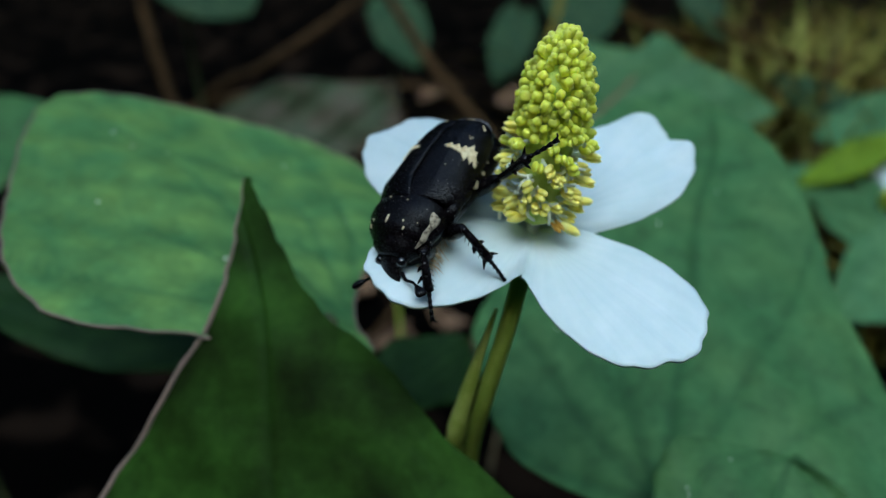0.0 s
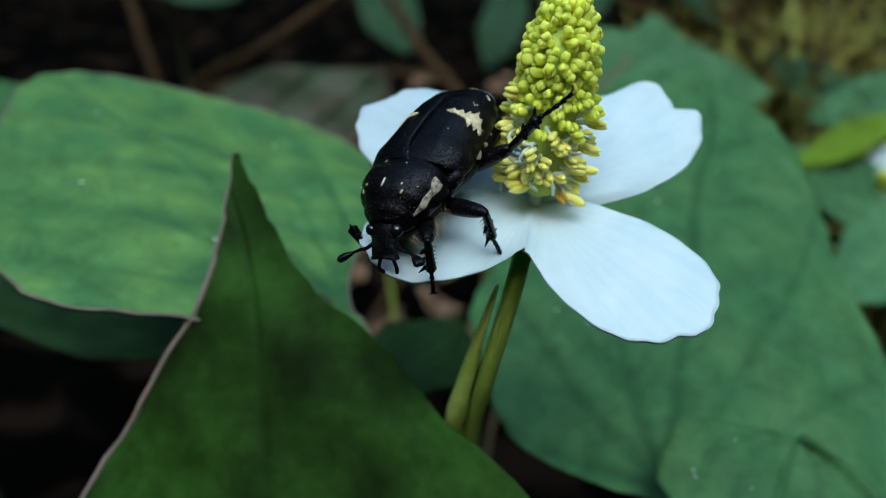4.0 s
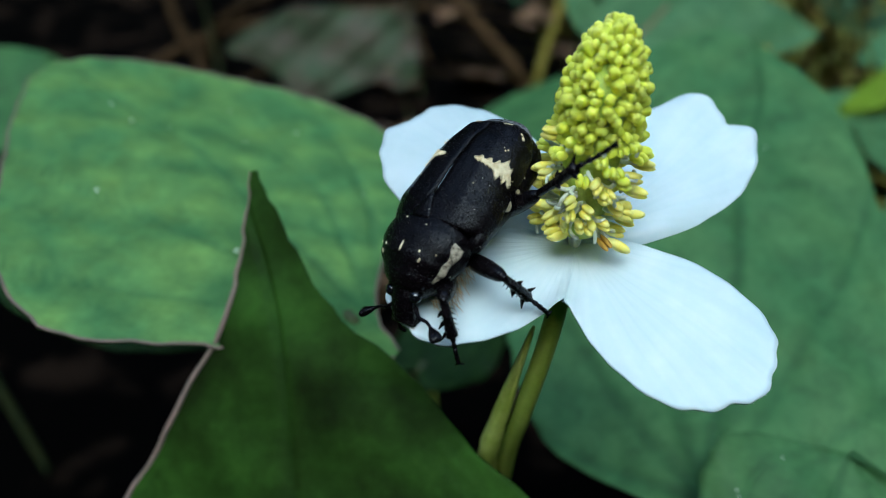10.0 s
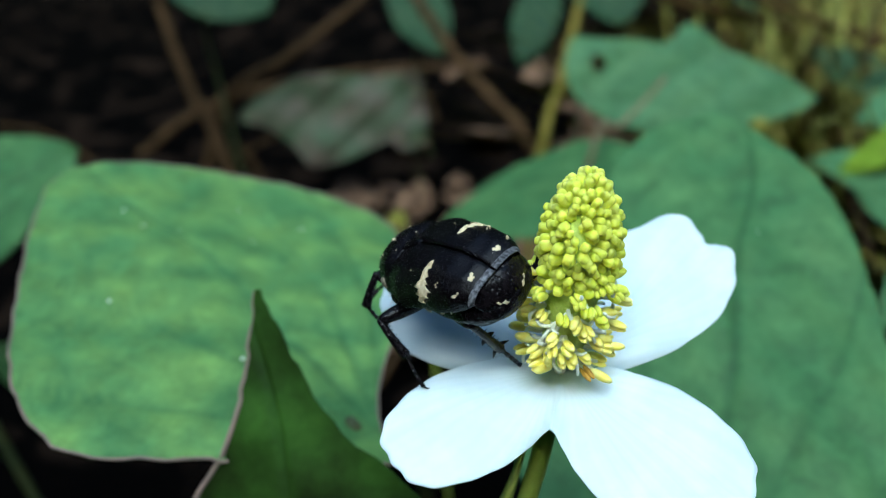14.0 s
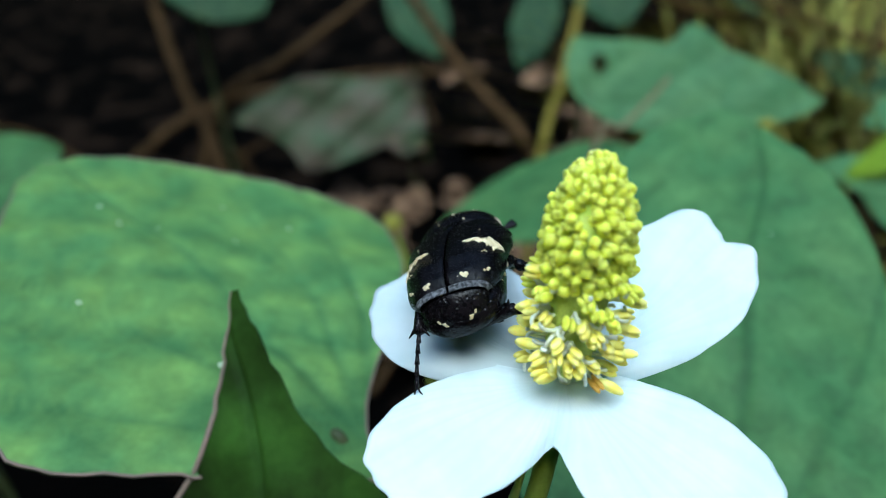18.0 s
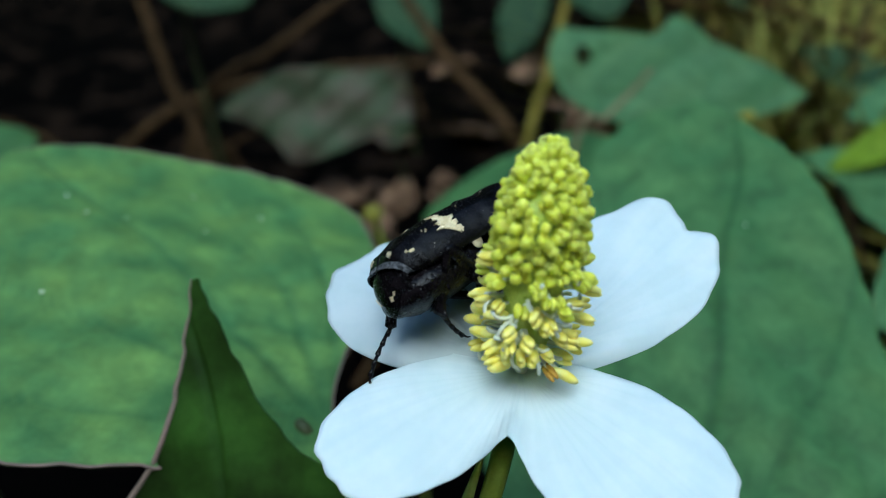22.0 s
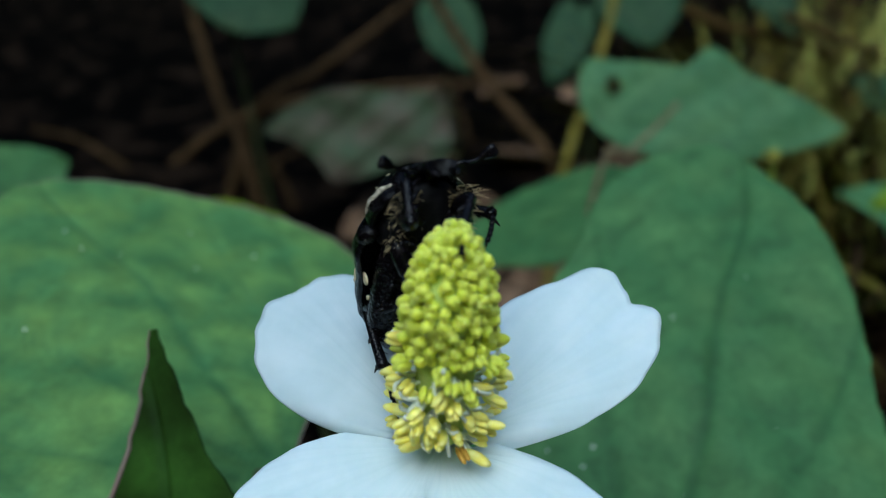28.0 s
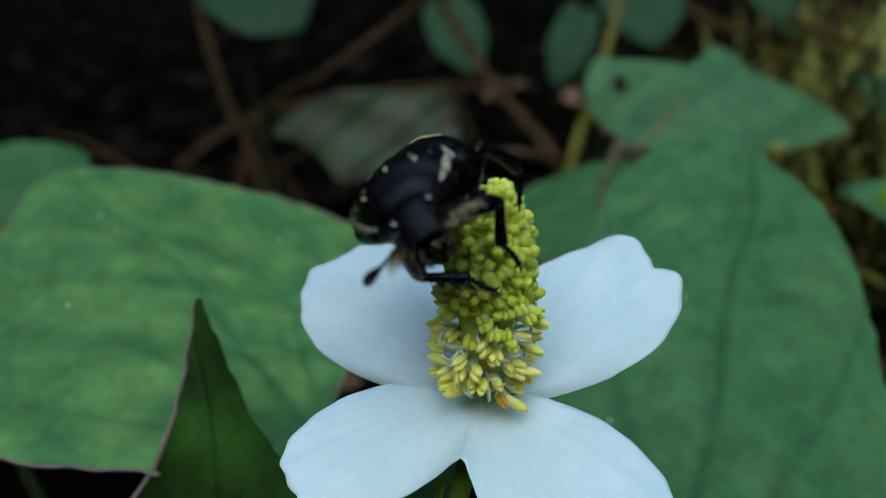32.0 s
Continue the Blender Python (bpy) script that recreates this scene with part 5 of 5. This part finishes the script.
FOOT_ROWS = {  # time and place of each foot that can be seen, in mm
    "LF": [(0.0, -0.6, 38.8, 102.7), (1.0, -0.6, 39.0, 102.8), (2.0, -0.6, 39.0, 102.8), (3.0, -0.6, 38.9, 102.7), (5.5, -0.2, 39.5, 103.0), (6.0, -0.3, 39.4, 103.0), (6.5, -0.3, 39.8, 103.1), (7.0, 0.0, 39.8, 103.1), (7.5, 1.0, 38.9, 104.3), (8.0, 2.3, 37.2, 103.1), (8.5, 0.1, 38.9, 102.7), (9.0, -1.2, 39.5, 103.0), (9.5, -1.5, 39.1, 102.8), (10.0, -0.9, 38.6, 102.6), (10.5, -1.3, 39.9, 103.2), (11.0, -2.3, 40.7, 103.6), (12.0, -2.9, 45.6, 105.7), (13.0, -2.5, 46.8, 106.2), (14.0, -4.5, 48.5, 107.0), (27.5, 10.1, 48.4, 113.0), (28.0, 7.2, 43.4, 117.1), (28.5, 7.6, 43.9, 117.9), (29.0, 8.2, 43.5, 117.1), (29.5, 6.8, 42.6, 115.4), (30.0, 9.3, 43.8, 117.2), (30.5, 8.9, 45.8, 114.7), (31.0, 5.5, 41.8, 114.2), (31.3, 5.0, 42.0, 114.8), (31.5, 7.5, 43.2, 117.6), (32.0, 7.8, 42.3, 114.8)],
    "RF": [(5.5, -4.9, 41.5, 102.8), (6.0, -4.3, 40.0, 103.6), (6.5, -4.4, 39.6, 103.5), (7.0, -3.9, 39.0, 103.9), (7.5, -3.7, 38.6, 103.9), (8.0, -2.1, 37.4, 103.6), (8.5, -6.2, 39.6, 105.6), (24.0, 10.8, 50.7, 107.5), (24.5, 10.4, 51.2, 107.7), (25.0, 12.6, 52.5, 108.3), (25.5, 9.9, 48.8, 106.7), (29.0, -0.0, 43.9, 112.0), (29.5, 2.1, 43.2, 110.5), (30.5, 4.1, 43.3, 110.7), (31.0, 6.4, 40.8, 111.8), (31.3, 6.9, 41.7, 113.7), (31.5, 6.8, 41.8, 113.9), (32.0, 6.8, 41.8, 113.8)],
    "LM": [(0.0, 3.6, 41.6, 103.8), (1.0, 3.7, 41.6, 103.8), (2.0, 3.7, 41.6, 103.8), (3.0, 3.5, 41.6, 103.8), (5.5, 3.5, 41.4, 103.7), (6.0, 3.6, 41.6, 103.8), (6.5, 3.6, 41.7, 103.8), (7.0, 3.7, 41.9, 103.9), (7.5, 6.6, 43.1, 104.3), (8.0, 3.8, 41.8, 103.9), (8.5, 3.8, 41.7, 103.8), (9.0, 3.7, 41.4, 103.7), (9.5, 3.7, 41.5, 103.7), (10.0, 3.8, 41.3, 103.6), (10.5, 4.1, 41.0, 103.5), (11.0, 2.8, 42.0, 104.0), (11.5, 2.8, 42.1, 104.0), (12.0, 2.4, 42.4, 104.2), (12.5, -2.1, 43.5, 104.8), (13.0, -1.0, 43.5, 104.7), (14.0, -2.2, 44.5, 105.2), (14.5, -5.3, 47.0, 106.4), (16.5, -4.2, 47.3, 106.5), (17.0, -4.0, 47.2, 106.4), (19.0, -3.9, 50.6, 107.9), (27.5, 8.0, 47.8, 112.4), (28.0, 8.0, 48.1, 115.4), (29.0, 7.2, 43.5, 117.3), (29.5, 8.0, 46.6, 116.1), (30.0, 8.2, 43.9, 117.6), (30.5, 7.7, 43.6, 117.3), (31.0, 7.8, 42.9, 117.6), (31.3, 7.9, 43.4, 117.6), (31.5, 7.9, 43.2, 117.4), (32.0, 7.8, 43.3, 117.3)],
    "RM": [(14.5, 4.0, 46.6, 112.0), (16.5, 4.0, 46.6, 111.6), (17.0, 4.0, 46.6, 111.6), (18.0, 4.0, 46.8, 111.4), (19.0, 4.2, 47.0, 111.4), (20.0, 4.2, 47.0, 111.4), (27.5, -0.7, 46.5, 112.1), (29.0, 6.3, 42.3, 115.1), (29.5, 5.8, 41.4, 113.2), (30.0, 5.7, 41.8, 114.2), (30.5, 4.9, 41.8, 114.3)],
    "LH": [(0.0, 6.4, 38.3, 113.9), (1.0, 6.2, 38.2, 113.8), (2.0, 6.3, 38.3, 113.8), (3.0, 6.3, 38.2, 113.7), (5.5, 6.0, 38.4, 114.1), (6.0, 6.3, 38.5, 114.2), (6.5, 6.2, 38.7, 114.5), (7.0, 6.2, 38.8, 114.6), (7.5, 6.3, 38.6, 114.5), (8.0, 6.3, 38.7, 114.4), (8.5, 6.2, 38.8, 114.6), (9.0, 6.3, 38.8, 114.6), (9.5, 6.0, 38.9, 114.7), (10.0, 6.3, 38.7, 114.4), (10.5, 6.3, 38.7, 114.3), (11.0, 6.4, 38.9, 114.5), (11.5, 6.4, 38.8, 114.6), (12.0, 6.4, 39.0, 114.8), (12.5, 6.5, 39.1, 114.9), (13.0, 6.3, 39.1, 115.0), (14.0, 3.3, 45.8, 105.6), (14.5, 3.4, 44.2, 104.9), (16.5, -2.0, 44.6, 105.2), (17.0, -2.0, 44.6, 105.3), (18.0, -2.1, 44.9, 105.4), (19.0, -2.1, 44.8, 105.3), (20.0, -2.1, 45.2, 105.5), (21.0, -2.2, 44.8, 105.4), (22.0, -2.2, 44.9, 105.4), (23.0, -2.3, 45.2, 105.5), (24.0, -1.4, 46.3, 106.0), (24.5, -1.4, 51.0, 108.0), (25.0, -1.7, 50.1, 107.7), (25.5, -1.5, 50.6, 107.9)],
    "RH": [(21.0, 2.4, 45.0, 105.3), (22.0, 2.7, 47.3, 106.3), (23.0, 1.9, 46.6, 106.0), (24.0, 3.4, 47.4, 106.3), (24.5, 3.0, 47.7, 106.5), (25.0, 2.8, 48.0, 106.6), (25.5, 2.7, 48.3, 106.7), (27.5, 3.6, 47.5, 106.4), (28.0, 3.8, 45.0, 107.1), (28.5, 3.0, 48.5, 106.8), (29.0, 3.0, 48.7, 106.9), (29.5, 4.0, 43.5, 110.8), (30.0, 4.3, 41.0, 112.5)],
}


def along(a, b, hint):
    """The pose of a limb at a that points to b, its z axis towards hint."""
    y = (b - a).normalized()
    x = y.cross(hint)
    x = x.normalized() if x.length > 1e-6 else y.orthogonal().normalized()
    m = Matrix((x, y, x.cross(y))).transposed().to_4x4()
    m.translation = a
    return m


def limb_poses(key, foot, tucked=False):
    """Femur, tibia and tarsus in the beetle's space for a foot there: the hip and knee bend as they must, the tarsus lies out to the foot."""
    side = -1 if key[0] == "L" else 1
    hip, lf, lt, ls, _ = LEGS[key[1]]
    hip = Vector((side * hip[0], hip[1], hip[2]))
    foot = Vector(foot)
    reach = (foot - hip).length
    full = lf + lt + ls * 0.96
    if reach > full:
        foot = hip + (foot - hip) * (full / reach)
        reach = full
    stretch = min(1.0, max(0.0, (reach - 3.0) / (full - 3.0)))
    pole = Vector({"F": (side * 0.7, 0.5, 1.0), "M": (side * 0.8, 0.25, 0.45), "H": (side * 0.25, -0.8, 0.2)}[key[1]]).normalized()
    if key[1] == "H" and foot.z > -1.5:
        pole = Vector((side * 0.9, -0.5, -0.1)).normalized()
    if tucked:
        pole = Vector((side * 0.1, {"F": 0.5, "M": -1.0, "H": -1.0}[key[1]], -0.1)).normalized()
    back = (hip - foot).normalized()
    ankle = foot + (back * (0.35 + 0.65 * stretch) + pole * (0.65 * (1 - stretch))).normalized() * ls * 0.96
    d = (ankle - hip).length
    if d > (lf + lt) * 0.995:
        ankle = hip + (ankle - hip) * ((lf + lt) * 0.995 / d)
    if d < abs(lf - lt) + 0.3:
        ankle = hip + ((ankle - hip) if d > 1e-3 else Vector((side, 0, -1))).normalized() * (abs(lf - lt) + 0.3)
    line = ankle - hip
    d = line.length
    e = line / d
    a = (lf * lf - lt * lt + d * d) / (2 * d)
    up = (pole - e * pole.dot(e)).normalized()
    knee = hip + e * a + up * math.sqrt(max(0.0, lf * lf - a * a))
    fem = along(hip, knee, pole)
    tib = along(knee, ankle, pole)
    tar = along(ankle, foot, pole)
    return fem, fem.inverted() @ tib, fem.inverted() @ tar


def metres(m):
    m = m.copy()
    m.translation = m.translation * MM
    return m


def motions():
    body = [(t, pose(x, y, z, rx, ry, rz)) for t, x, y, z, rx, ry, rz in BEETLE_ROWS]
    walk(BEETLE, [(t, metres(m)) for t, m in body])
    for key, limb in LEG_PARTS.items():
        side = -1 if key[0] == "L" else 1
        rest = Vector(LEGS[key[1]][4])
        known = {round(t, 1): Vector((x, y, z)) for t, x, y, z in FOOT_ROWS[key]}
        rows = [[], [], []]
        for t, m in body:
            foot = (m.inverted() @ known[round(t, 1)]) / 0.95 if round(t, 1) in known else Vector((side * rest.x, rest.y, rest.z))
            for row, p in zip(rows, limb_poses(key, foot, round(t, 1) not in known)):
                row.append((t, metres(p)))
        for ob, row in zip(limb, rows):
            walk(ob, row)
    # the two bracts under the beetle give way while it stands on them
    for (ob, side), sags in ((BRACTS[2], ((0, -6), (10.5, -6), (12, -3), (13.5, 0), (32, 0))), (BRACTS[3], ((0, 0), (11.5, 0), (13, 7), (17, 13), (20, 14), (22, 11), (24, 7), (25.5, 3), (27.5, 0), (32, 0)))):
        place = ob.location.copy()
        walk(ob, [(t, Matrix.Translation(place) @ Matrix.Rotation(radians(a), 4, side)) for t, a in sags])


motions()
